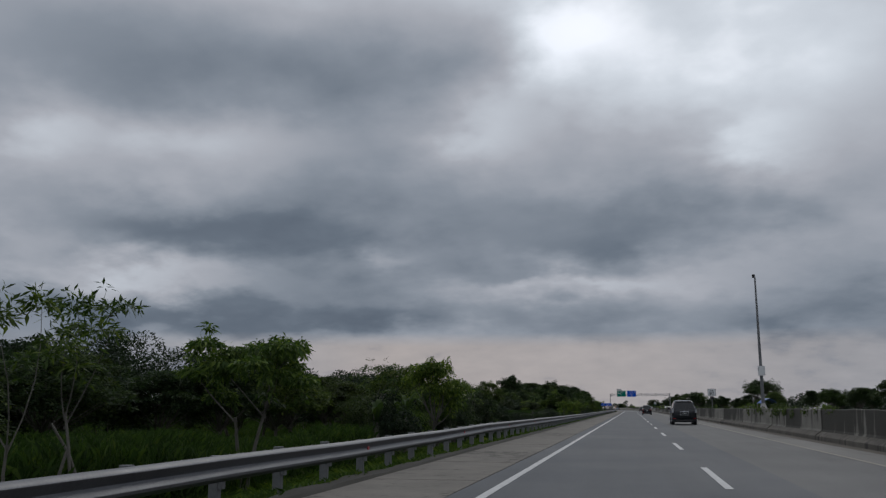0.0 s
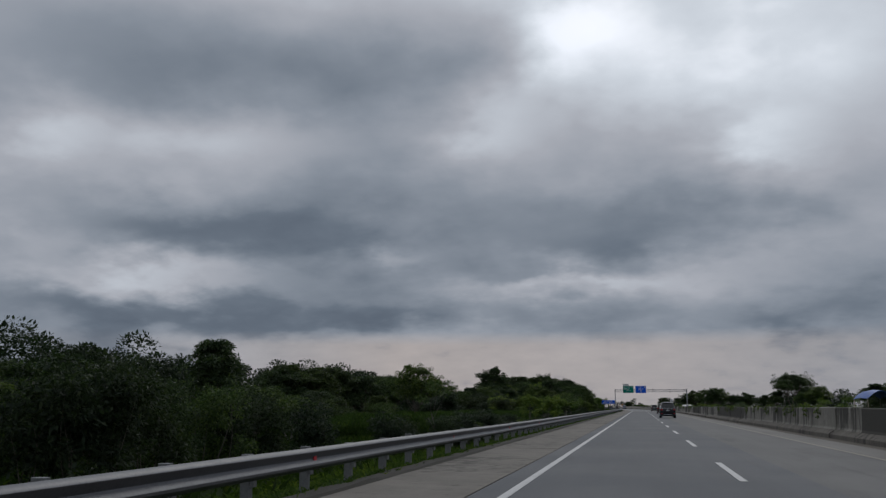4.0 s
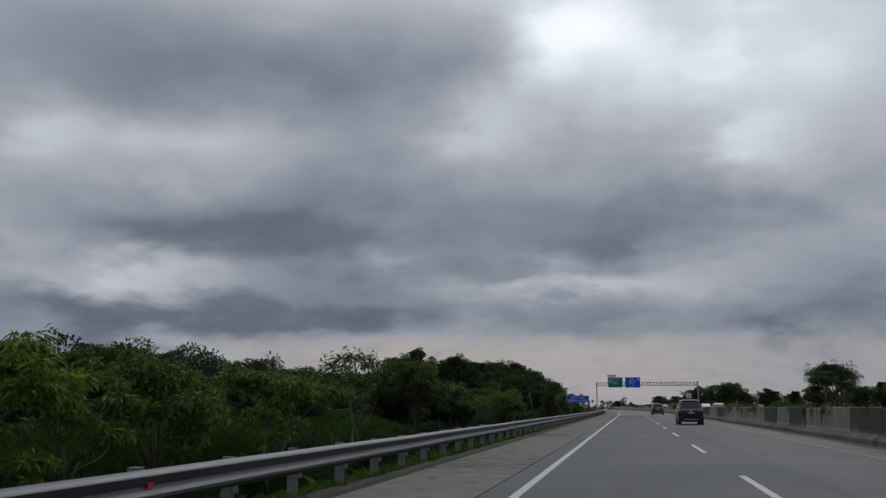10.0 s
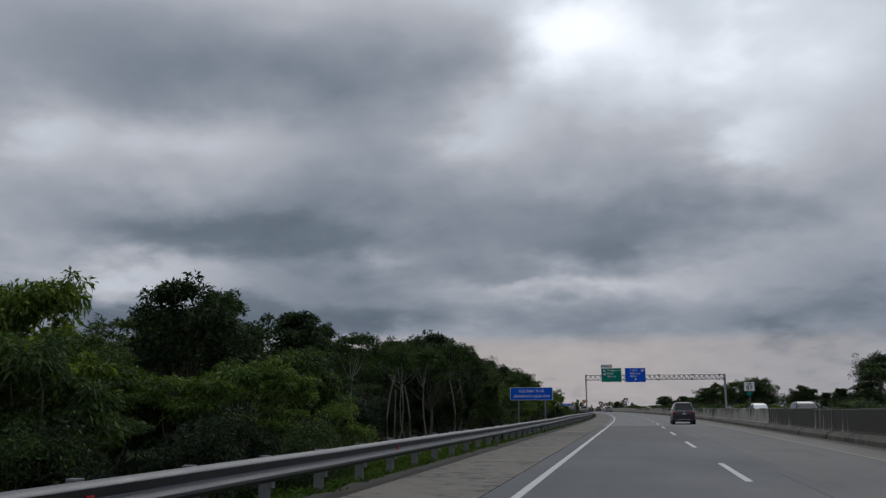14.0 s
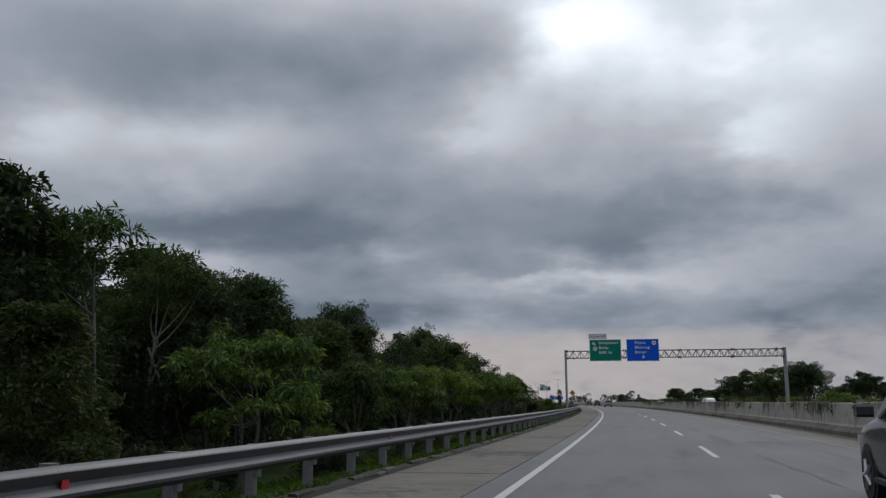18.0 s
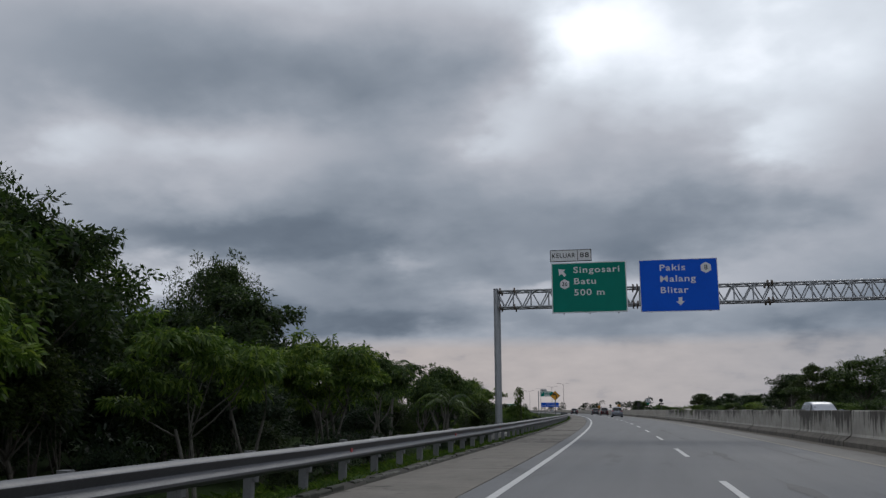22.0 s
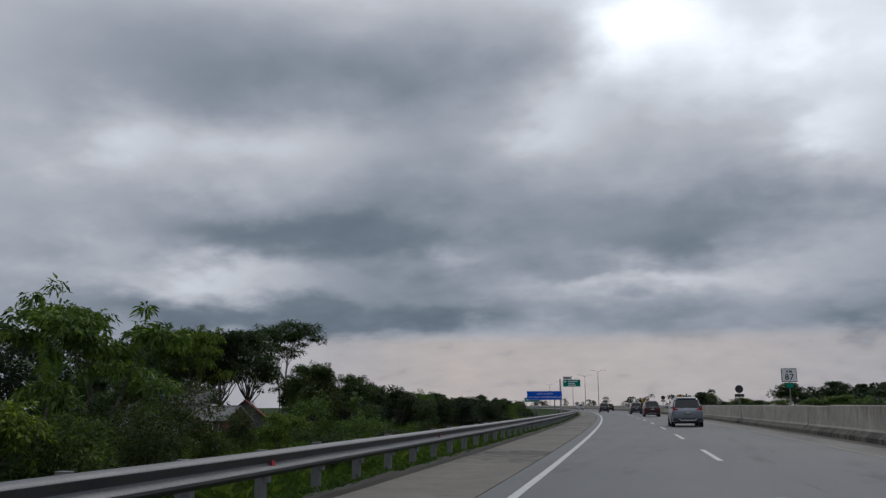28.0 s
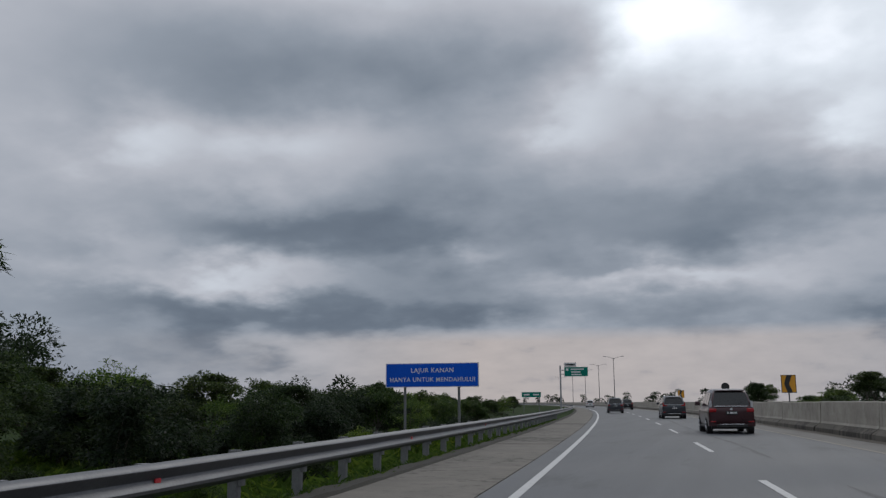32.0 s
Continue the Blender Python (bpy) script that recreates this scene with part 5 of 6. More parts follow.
panel(green, -2.88, 0.85, 6.02, 8.58, GREEN, 0.05, SY)
FY = SY - 0.024
letters("Singosari", 0.44, SIGN_WHITE, green, -1.78, FY, 8.18, "LEFT", width=2.28)
letters("Batu", 0.44, SIGN_WHITE, green, -1.78, FY, 7.60, "LEFT", width=1.08)
letters("500 m", 0.44, SIGN_WHITE, green, -1.78, FY, 7.03, "LEFT", width=1.50)
flat_shape(green, [(-2.52, 8.26), (-2.16, 8.22), (-2.27, 8.12), (-2.12, 7.95), (-2.22, 7.86), (-2.37, 8.02), (-2.48, 7.92)], FY, SIGN_WHITE)
flat_shape(green, hexagon(-2.22, 7.48, 0.26), FY, SIGN_WHITE, "route_shield")
letters("36", 0.27, SIGN_BLACK, green, -2.22, FY - 0.006, 7.48)
exit_sign = thing("exit_number_sign", put(GS, -0.13), "white exit number plate with black lettering above the green sign", "road sign", "gantry signs")
panel(exit_sign, -2.92, -0.84, 8.64, 9.25, SIGN_WHITE, 0.035, SY, SIGN_BLACK)
letters("KELUAR", 0.33, SIGN_BLACK, exit_sign, -2.24, FY, 8.945, width=1.16)
letters("88", 0.36, SIGN_BLACK, exit_sign, -1.19, FY, 8.945, width=0.46)
plate_bar(exit_sign, -1.53, FY, 8.945, 0.03, 0.52, SIGN_BLACK, name="divider")
blue = thing("direction_sign", put(GS, -0.15), "blue motorway direction sign with white lettering on the gantry", "road sign", "gantry signs")
panel(blue, 1.50, 5.25, 5.97, 8.57, BLUE, 0.03, SY)
letters("Pakis", 0.44, SIGN_WHITE, blue, 2.46, FY, 8.14, "LEFT", width=1.22)
letters("Malang", 0.44, SIGN_WHITE, blue, 2.46, FY, 7.58, "LEFT", width=1.70)
letters("Blitar", 0.44, SIGN_WHITE, blue, 2.46, FY, 7.02, "LEFT", width=1.32)
flat_shape(blue, [(3.41, 6.26), (3.62, 6.46), (3.50, 6.46), (3.50, 6.66), (3.32, 6.66), (3.32, 6.46), (3.20, 6.46)], FY, SIGN_WHITE)
flat_shape(blue, hexagon(4.70, 8.10, 0.28), FY, SIGN_WHITE, "route_shield")
letters("8", 0.34, SIGN_BLACK, blue, 4.70, FY - 0.006, 8.10)
for sign, xs in ((green, (-2.3, -1.0, 0.4)), (blue, (2.0, 3.4, 4.8))):
    for x in xs:
        part("bracket", Geo().box((x, -0.075, 7.1), (0.06, 0.09, 2.3)), GANTRY_STEEL, sign)
for x in (-2.4, -1.2):
    part("bracket", Geo().box((x, -0.075, 8.7), (0.05, 0.05, 0.85)), GANTRY_STEEL, exit_sign)


# ---- boards on posts ----
def board(s, x0, x1, z0, z1, rows, label, posts):
    ob = thing("notice_board", put(s), label, "road sign", "blue lane boards")
    panel(ob, x0, x1, z0, z1, BLUE, 0.028)
    for text, z, size, width in rows:
        letters(text, size, SIGN_WHITE, ob, (x0 + x1) / 2 + 0.02, -0.026, z, width=width)
    for x in posts:
        low = land(s, x)
        part("post", Geo().tube([(x, 0.10, low - 0.2), (x, 0.10, z1 - 0.1)], [0.055, 0.055], 10), ZINC_POST, ob, smooth=True)
        part("clamp", Geo().box((x, 0.06, (z0 + z1) / 2), (0.14, 0.05, 0.06)), ZINC_POST, ob)
    for z in (z0 + 0.2, z1 - 0.2):
        part("stiffener", Geo().box(((x0 + x1) / 2, 0.06, z), (x1 - x0 - 0.2, 0.03, 0.05)), BACK_GREY, ob)


board(284.7, -9.12, -5.92, 1.84, 2.78, [("BUS DAN TRUK", 2.50, 0.27, 1.92), ("GUNAKAN LAJUR KIRI", 2.12, 0.25, 2.68)], "blue lane board on two grey posts behind the rail", (-8.52, -6.52))
board(533.2, -9.92, -6.02, 1.88, 2.86, [("LAJUR KANAN", 2.56, 0.26, 1.78), ("HANYA UNTUK MENDAHULUI", 2.18, 0.25, 3.56)], "wide blue lane board on two grey posts behind the rail", (-9.12, -6.86))

# warning diamond: bend to the left
DS, DQ, DZ = 441.0, -5.75, 2.84
diamond = thing("warning_sign", put(DS, DQ), "yellow diamond bend warning sign on a grey post", "road sign")
r = 0.56
for k, (mat, rr, y) in enumerate(((BACK_GREY, r, 0.03), (SIGN_BLACK, r, 0.0), (SIGN_YELLOW, r - 0.055, -0.008))):
    part(("sign_back", "sign_face", "sign_field")[k], Geo().prism([(0, DZ - rr), (rr, DZ), (0, DZ + rr), (-rr, DZ)], y - 0.012, y + 0.010), mat, diamond)
flat_shape(diamond, [(0.10, DZ - 0.36), (0.20, DZ - 0.36), (0.20, DZ - 0.02), (0.17, DZ + 0.10), (0.08, DZ + 0.19), (-0.04, DZ + 0.25), (0.0, DZ + 0.33), (-0.28, DZ + 0.24), (-0.13, DZ + 0.02), (-0.08, DZ + 0.12), (0.03, DZ + 0.07), (0.08, DZ + 0.02), (0.10, DZ - 0.06)], -0.024, SIGN_BLACK)
low = land(DS, DQ)
part("post", Geo().tube([(0, 0.07, low - 0.2), (0, 0.07, DZ + 0.4)], [0.05, 0.05], 10), ZINC_POST, diamond, smooth=True)


# chevron board on the barrier
def chevron_sign(s, q, z0, h):
    ob = thing("chevron_sign", put(s, q), "black and yellow bend chevron board above the barrier", "road sign", "chevrons")
    w = h * 0.80
    part("sign_back", Geo().box((0, 0.02, z0 + h / 2), (w, 0.02, h)), BACK_GREY, ob)
    part("sign_face", Geo().box((0, -0.004, z0 + h / 2), (w, 0.024, h)), SIGN_BLACK, ob)
    c = z0 + h / 2
    flat_shape(ob, [(-w * 0.5 + 0.03, z0 + 0.03), (-w * 0.12, z0 + 0.03), (-w * 0.32, c), (-w * 0.12, z0 + h - 0.03), (-w * 0.5 + 0.03, z0 + h - 0.03)], -0.018, SIGN_YELLOW, "chevron")
    flat_shape(ob, [(w * 0.24, z0 + 0.03), (w * 0.5 - 0.03, z0 + 0.03), (w * 0.5 - 0.03, z0 + h - 0.03), (w * 0.24, z0 + h - 0.03), (w * 0.02, c)], -0.018, SIGN_YELLOW, "chevron")
    part("post", Geo().tube([(0, 0.06, 1.15), (0, 0.06, z0 + h * 0.8)], [0.035, 0.035], 8), ZINC_POST, ob, smooth=True)


chevron_sign(543, 7.68, 1.62, 0.86)
chevron_sign(600, 7.68, 1.62, 0.86)


def km_sign(s, lower):
    ob = thing("kilometre_sign", put(s, 7.68), "white kilometre plate on a thin post above the barrier", "road sign", "kilometre signs")
    panel(ob, -0.36, 0.36, 2.32, 2.98, SIGN_WHITE, 0.03, 0.0, SIGN_BLACK)
    letters("KM", 0.2, SIGN_BLACK, ob, 0, -0.026, 2.82, width=0.26)
    letters("87", 0.4, SIGN_BLACK, ob, 0, -0.026, 2.55, width=0.42)
    part("sub_plate", Geo().box((0, 0.0, 2.16), (0.34, 0.02, 0.22)), GREEN if lower else SIGN_BLACK, ob)
    part("post", Geo().tube([(0, 0.05, 1.15), (0, 0.05, 2.9)], [0.03, 0.03], 8), ZINC_POST, ob, smooth=True)


km_sign(84.0, False)
km_sign(281.2, True)
km_sign(480.5, True)


def back_sign(s, z, rr):
    """The dark back of a round sign that faces the other carriageway."""
    ob = thing("round_sign", put(s, 7.68), "dark back of a round road sign above the barrier", "road sign", "backs of signs")
    part("disc", Geo().tube([(0, -0.01, z), (0, 0.012, z)], [rr, rr], 22), SIGN_BLACK, ob)
    part("sub_plate", Geo().box((0, 0.0, z - rr - 0.16), (0.62, 0.02, 0.2)), SIGN_BLACK, ob)
    part("post", Geo().tube([(0, 0.04, 1.15), (0, 0.04, z)], [0.035, 0.035], 8), ZINC_POST, ob, smooth=True)


back_sign(498, 2.30, 0.27)
back_sign(566, 2.30, 0.30)
back_sign(460, 2.42, 0.26)

# ---- cantilever exit sign further on ----
cant = thing("cantilever_sign", put(674), "green exit sign on a single-arm steel pole", "road sign")
part("pole", Geo().tube([(-6.7, 0.2, -1.6), (-6.7, 0.2, 8.5)], [0.19, 0.15], 12), GANTRY_STEEL, cant, smooth=True)
for z in (6.8, 7.6):
    part("arm", Geo().tube([(-6.7, 0.2, z), (-1.4, 0.2, z)], [0.09, 0.07], 8), GANTRY_STEEL, cant, smooth=True)
panel(cant, -5.9, -1.2, 6.3, 8.2, GREEN, 0.06)
panel(cant, -5.9, -3.5, 8.25, 9.05, SIGN_WHITE, 0.05, 0.0, SIGN_BLACK)
for z, x, w in ((7.75, -3.3, 2.6), (7.2, -3.6, 1.8), (6.7, -3.5, 2.0)):
    plate_bar(cant, x, -0.026, z, w, 0.24, SIGN_WHITE, name="lettering_bar")
plate_bar(cant, -5.3, -0.026, 7.7, 0.45, 0.45, SIGN_WHITE, name="lettering_bar")
plate_bar(cant, -4.7, -0.026, 8.65, 1.9, 0.3, SIGN_BLACK, name="lettering_bar")
far_sign = thing("direction_sign", put(742), "distant green direction sign on two posts", "road sign")
panel(far_sign, -16.0, -10.6, 2.6, 4.1, GREEN, 0.08)
for x in (-15.4, -11.2):
    part("post", Geo().tube([(x, 0.12, -1.6), (x, 0.12, 4.0)], [0.09, 0.09], 8), ZINC_POST, far_sign, smooth=True)
for x in (-14.6, -12.0):
    plate_bar(far_sign, x, -0.026, 3.35, 1.6, 0.4, SIGN_WHITE, name="lettering_bar")

# ---- poles ----
mast = thing("camera_mast", put(52.7, 7.75), "tall tapering steel mast with a small camera and a control box", "mast")
part("pole", Geo().tube([(0, 0, 1.1), (0, 0, 3.6), (0, 0, 8.85)], [0.10, 0.085, 0.045], 12), ZINC_POST, mast, smooth=True)
part("foot", Geo().tube([(0, 0, 1.0), (0, 0, 1.25), (0, 0, 1.5)], [0.24, 0.20, 0.10], 12), PLASTER, mast, smooth=True)
part("control_box", Geo().box((0.0, -0.16, 3.35), (0.38, 0.24, 0.55), 0.03), SIGN_WHITE, mast, "pale control box")
part("camera_arm", Geo().tube([(0, 0, 8.8), (-0.10, -0.14, 8.95), (-0.08, -0.2, 8.97)], [0.04, 0.04, 0.03], 8), ZINC_POST, mast)
part("camera_head", Geo().tube([(-0.10, -0.2, 8.97), (-0.10, -0.2, 8.77)], [0.09, 0.075], 12), SIGN_BLACK, mast, smooth=True)


def street_lamp(s, h):
    ob = thing("street_lamp", put(s, 7.7), "tall double-armed street lamp standing on the median", "street lamp", "street lamps")
    part("pole", Geo().tube([(0, 0, 0.9), (0, 0, h * 0.6), (0, 0, h)], [0.12, 0.09, 0.06], 10), ZINC_POST, ob, smooth=True)
    for sg in (-1, 1):
        arm = part("arm", Geo().tube([(0, 0, h - 0.3), (sg * 0.8, 0, h + 0.15), (sg * 1.9, 0, h + 0.35)], [0.05, 0.045, 0.035], 8), ZINC_POST, ob, smooth=True)
        part("lamp_head", Geo().box((sg * 2.25, 0, h + 0.36), (0.75, 0.28, 0.12), 0.03), BACK_GREY, arm)


for s, h in ((722, 12.3), (767, 12.3), (812, 12.3), (857, 12.3), (902, 12.3)):
    street_lamp(s, h)

# ---- vehicles ----
def ring_at(y, zb, zs, zt, wb, ws, wt_):
    """Cross section of a car body: sill, shoulder, top, rounded."""
    half = [(wb * 0.5, zb), (wb * 0.92, zb + 0.01), (wb, zb + 0.10), (ws * 1.01, (zb + zs) / 2), (ws, zs - 0.06), (ws * 0.965, zs + 0.02), ((ws * 0.9 + wt_) / 2, (zs + zt) / 2), (wt_, zt - 0.07), (wt_ * 0.88, zt - 0.01), (wt_ * 0.4, zt)]
    return [(x, y, z) for x, z in half] + [(-x, y, z) for x, z in half[::-1]]


def make_car(name, m, paint, label, length=4.4, width=1.70, height=1.68, lamps="upright", hood=0.27, chrome=True, roof_rails=False, spare=False, skid=False):
    """A people carrier: its rear looks towards -y. Parts: body, glass, lamps, bumper, wheels."""
    ob = thing(name, m, label, "car", "traffic")
    L, W, H = length, width / 2, height
    rear, front = -L / 2, L / 2
    belt = H * 0.59
    fb = front - L * hood
    st = [  # y, sill, belt, top, half widths
        (rear, 0.46, belt * 0.90, belt * 0.96, W * 0.90, W * 0.90, W * 0.84), (rear + 0.07, 0.36, belt, belt + 0.07, W * 0.97, W * 0.965, W * 0.86),
        (rear + 0.24, 0.30, belt, H * 0.86, W * 0.99, W * 0.99, W * 0.78), (rear + 0.42, 0.27, belt, H * 0.985, W, W, W * 0.745),
        (rear + L * 0.32, 0.25, belt, H * 1.012, W, W, W * 0.75), (0.05 * L, 0.25, belt, H, W, W, W * 0.75), (fb - L * 0.10, 0.25, belt, H * 0.93, W, W, W * 0.73),
        (fb + L * 0.045, 0.25, belt * 0.98, belt + 0.10, W, W, W * 0.82), (front - 0.45, 0.27, belt * 0.93, belt * 0.95, W * 0.98, W * 0.97, W * 0.82),
        (front - 0.10, 0.32, belt * 0.80, belt * 0.83, W * 0.93, W * 0.92, W * 0.78), (front, 0.40, belt * 0.66, belt * 0.70, W * 0.84, W * 0.84, W * 0.72)]
    body = part("body", Geo().loft([ring_at(*a) for a in st]), paint, ob, smooth=True)
    soften = body.modifiers.new("soften", "SUBSURF")
    soften.levels = soften.render_levels = 2
    # glass: rear window, side windows, windscreen
    zt, zb2 = H * 0.915, belt + 0.06
    part("rear_window", Geo().add([(-W * 0.80, rear + 0.06, zb2), (W * 0.80, rear + 0.06, zb2), (W * 0.655, rear + 0.265, zt), (-W * 0.655, rear + 0.265, zt),
                                   (-W * 0.78, rear + 0.2, zb2), (W * 0.78, rear + 0.2, zb2), (W * 0.64, rear + 0.4, zt), (-W * 0.64, rear + 0.4, zt)],
                                  [(0, 1, 2, 3), (4, 7, 6, 5), (0, 4, 5, 1), (1, 5, 6, 2), (2, 6, 7, 3), (3, 7, 4, 0)]), GLASS_DARK, ob, "dark tinted rear window")
    for sg in (-1, 1):
        for y0, y1, k0, k1 in ((rear + 0.42, rear + L * 0.26, 0.10, 0.0), (rear + L * 0.275, rear + L * 0.485, 0, 0), (rear + L * 0.50, fb - L * 0.04, 0.0, -0.32)):
            xo, xi = sg * (W * 0.965 + 0.002), sg * (W * 0.775 + 0.006)
            q = [(xo, y0, belt + 0.05), (xo, y1 - k1 * 0.3, belt + 0.05), (xi, y1 + k1, H * 0.90), (xi, y0 + k0, H * 0.90)]
            part("side_window", Geo().add(q + [(x - sg * 0.03, y, z) for x, y, z in q], [(0, 1, 2, 3), (4, 7, 6, 5), (0, 4, 5, 1), (1, 5, 6, 2), (2, 6, 7, 3), (3, 7, 4, 0)]), GLASS_DARK, ob)
        part("mirror", Geo().box((sg * (W + 0.10), fb - 0.12, belt + 0.14), (0.20, 0.12, 0.16), 0.03), paint, ob)
        part("door_handle", Geo().box((sg * (W + 0.008), rear + L * 0.32, belt - 0.06), (0.03, 0.16, 0.03), 0.008), CHROME if chrome else paint, ob)
        part("door_handle", Geo().box((sg * (W + 0.008), rear + L * 0.53, belt - 0.06), (0.03, 0.16, 0.03), 0.008), CHROME if chrome else paint, ob)
        part("sill_trim", Geo().box((sg * (W - 0.01), 0.0, 0.27), (0.06, L * 0.5, 0.09), 0.02), TRIM, ob)
        if roof_rails:
            part("roof_rail", Geo().tube([(sg * W * 0.64, rear + 0.75, H - 0.03), (sg * W * 0.64, rear + 0.95, H + 0.04), (sg * W * 0.64, 0.5, H + 0.03), (sg * W * 0.64, 0.7, H - 0.05)], [0.016] * 4, 6), CHROME, ob)
        if lamps == "upright":
            part("tail_lamp", Geo().box((sg * W * 0.875, rear + 0.13, belt + 0.12), (W * 0.10, 0.16, 0.24), 0.03), LAMP_CLEAR, ob, "clear upper tail lamp")
            part("tail_lamp", Geo().box((sg * W * 0.80, rear + 0.05, belt - 0.12), (W * 0.30, 0.12, 0.14), 0.03), LAMP_RED, ob, "red tail lamp")
        elif lamps == "wide":
            lamp = [(sg * W * 0.955, belt - 0.06), (sg * W * 0.56, belt - 0.05), (sg * W * 0.62, belt + 0.02), (sg * W * 0.84, belt + 0.05), (sg * W * 0.865, belt + 0.22), (sg * W * 0.93, belt + 0.18)]
            part("tail_lamp", Geo().prism(lamp, rear + 0.012, rear + 0.2), LAMP_RED, ob, "red tail lamp")
        else:
            part("tail_lamp", Geo().box((sg * W * 0.93, rear + 0.05, belt - 0.04), (W * 0.12, 0.12, 0.30), 0.02), LAMP_CLEAR, ob, "clear barred tail lamp")
            for k in range(3):
                part("lamp_bar", Geo().box((sg * W * 0.93, rear - 0.015, belt - 0.14 + 0.1 * k), (W * 0.13, 0.01, 0.015)), TRIM, ob)
        part("bumper_reflector", Geo().box((sg * W * 0.80, rear - 0.005, 0.47), (0.20, 0.03, 0.045), 0.01), LAMP_RED, ob)
        part("headlight", Geo().box((sg * W * 0.72, front - 0.12, belt * 0.72), (W * 0.38, 0.2, 0.16), 0.04), LAMP_CLEAR, ob, "clear headlight")
    part("bumper", Geo().loft([[(x, rear - 0.035 + 0.10 * abs(x / W) ** 4, z) for x, z in ((-W * k, 0.30), (W * k, 0.30), (W * k, 0.56), (-W * k, 0.56))] for k in (0.99,)] + [[(x, rear + 0.22, z) for x, z in ((-W, 0.30), (W, 0.30), (W, 0.58), (-W, 0.58))]]), paint, ob, smooth=False)
    part("lower_valance", Geo().box((0, rear + 0.02, 0.31), (W * 1.3, 0.10, 0.12), 0.03), TRIM, ob)
    if chrome:
        part("tailgate_strip", Geo().box((0, rear + 0.005, belt + 0.03), (W * 1.45, 0.05, 0.035), 0.01), CHROME, ob, "bright tailgate strip")
        part("valance_strip", Geo().box((0, rear - 0.035, 0.37), (W * 1.0, 0.03, 0.03), 0.01), CHROME, ob)
    part("emblem", Geo().tube([(0, rear - 0.012, belt - 0.07), (0, rear + 0.03, belt - 0.07)], [0.055, 0.055], 14), CHROME, ob)
    plate_ob = part("number_plate", Geo().box((0, rear - 0.015, belt - 0.22), (0.42, 0.03, 0.14), 0.008), TRIM, ob, "dark number plate")
    for k, w in ((-0.14, 0.04), (0.0, 0.14), (0.14, 0.09)):
        part("plate_bar", Geo().box((k, rear - 0.034, belt - 0.21), (w, 0.006, 0.06)), SIGN_WHITE, plate_ob)
    part("spoiler", Geo().loft([[(x, rear + 0.20, H * 0.945 + dz) for x, dz in ((-W * 0.62, 0.0), (W * 0.62, 0.0), (W * 0.60, 0.03), (-W * 0.60, 0.03))], [(x, rear + 0.6, H * 0.97 + dz) for x, dz in ((-W * 0.66, 0.0), (W * 0.66, 0.0), (W * 0.62, 0.03), (-W * 0.62, 0.03))]]), paint, ob)
    part("wiper", Geo().tube([(0.05, rear + 0.06, belt + 0.06), (0.42, rear + 0.10, belt + 0.20)], [0.012, 0.008], 5), TRIM, ob)
    part("aerial", Geo().tube([(0, rear + 0.75, H * 0.99), (0, rear + 0.60, H + 0.17)], [0.008, 0.004], 5), TRIM, ob)
    if spare:
        for z in (-0.125, 0.125):
            part("plate_frame", Geo().box((0, rear - 0.02, belt - 0.22 + z), (0.62, 0.03, 0.035), 0.01), CHROME, ob, "bright frame round the number plate")
        for x in (-0.295, 0.295):
            part("plate_frame", Geo().box((x, rear - 0.02, belt - 0.22), (0.035, 0.028, 0.21), 0.01), CHROME, ob, "bright frame round the number plate")
    if skid:
        part("lower_bumper", Geo().box((0, rear - 0.015, 0.42), (W * 1.86, 0.09, 0.15), 0.03), TRIM, ob, "black lower bumper")
        part("skid_plate", Geo().prism([(-W * 0.55, 0.40), (-W * 0.46, 0.34), (W * 0.46, 0.34), (W * 0.55, 0.40), (W * 0.62, 0.47), (W * 0.50, 0.46), (W * 0.42, 0.42), (-W * 0.42, 0.42), (-W * 0.50, 0.46), (-W * 0.62, 0.47)], rear - 0.085, rear - 0.03), RIM, ob, "bright skid plate")
        part("fin_aerial", Geo().prism([(-0.02, H * 1.0), (0.02, H * 1.0), (0.006, H + 0.10), (-0.006, H + 0.10)], rear + 0.72, rear + 0.90), TRIM, ob)
        for sg in (-1, 1):
            part("rear_pillar", Geo().add([(sg * W * 0.80, rear + 0.07, belt + 0.07), (sg * W * 0.93, rear + 0.26, belt + 0.10), (sg * W * 0.76, rear + 0.40, H * 0.90), (sg * W * 0.655, rear + 0.262, H * 0.91),
                                           (sg * W * 0.76, rear + 0.2, belt + 0.07), (sg * W * 0.86, rear + 0.36, belt + 0.10), (sg * W * 0.70, rear + 0.48, H * 0.89), (sg * W * 0.62, rear + 0.36, H * 0.90)],
                                          [(0, 1, 2, 3), (4, 7, 6, 5), (0, 4, 5, 1), (1, 5, 6, 2), (2, 6, 7, 3), (3, 7, 4, 0)]), GLASS_DARK, ob, "dark wrap-round rear glass")
    part("underbody", Geo().box((0, 0, 0.26), (W * 1.7, L * 0.86, 0.14)), TRIM, ob)
    for y in (rear + L * 0.20, front - L * 0.19):
        for sg in (-1, 1):
            part("wheel_arch", Geo().tube([(sg * (W + 0.003), y, 0.33), (sg * (W - 0.20), y, 0.33)], [0.375, 0.375], 20), TRIM, ob)
            wheel = part("wheel", Geo().tube([(sg * (W + 0.012), y, 0.31), (sg * (W + 0.02), y, 0.31), (sg * (W - 0.17), y, 0.31), (sg * (W - 0.18), y, 0.31)], [0.27, 0.305, 0.31, 0.27], 22), TYRE, ob, "black tyre", smooth=True)
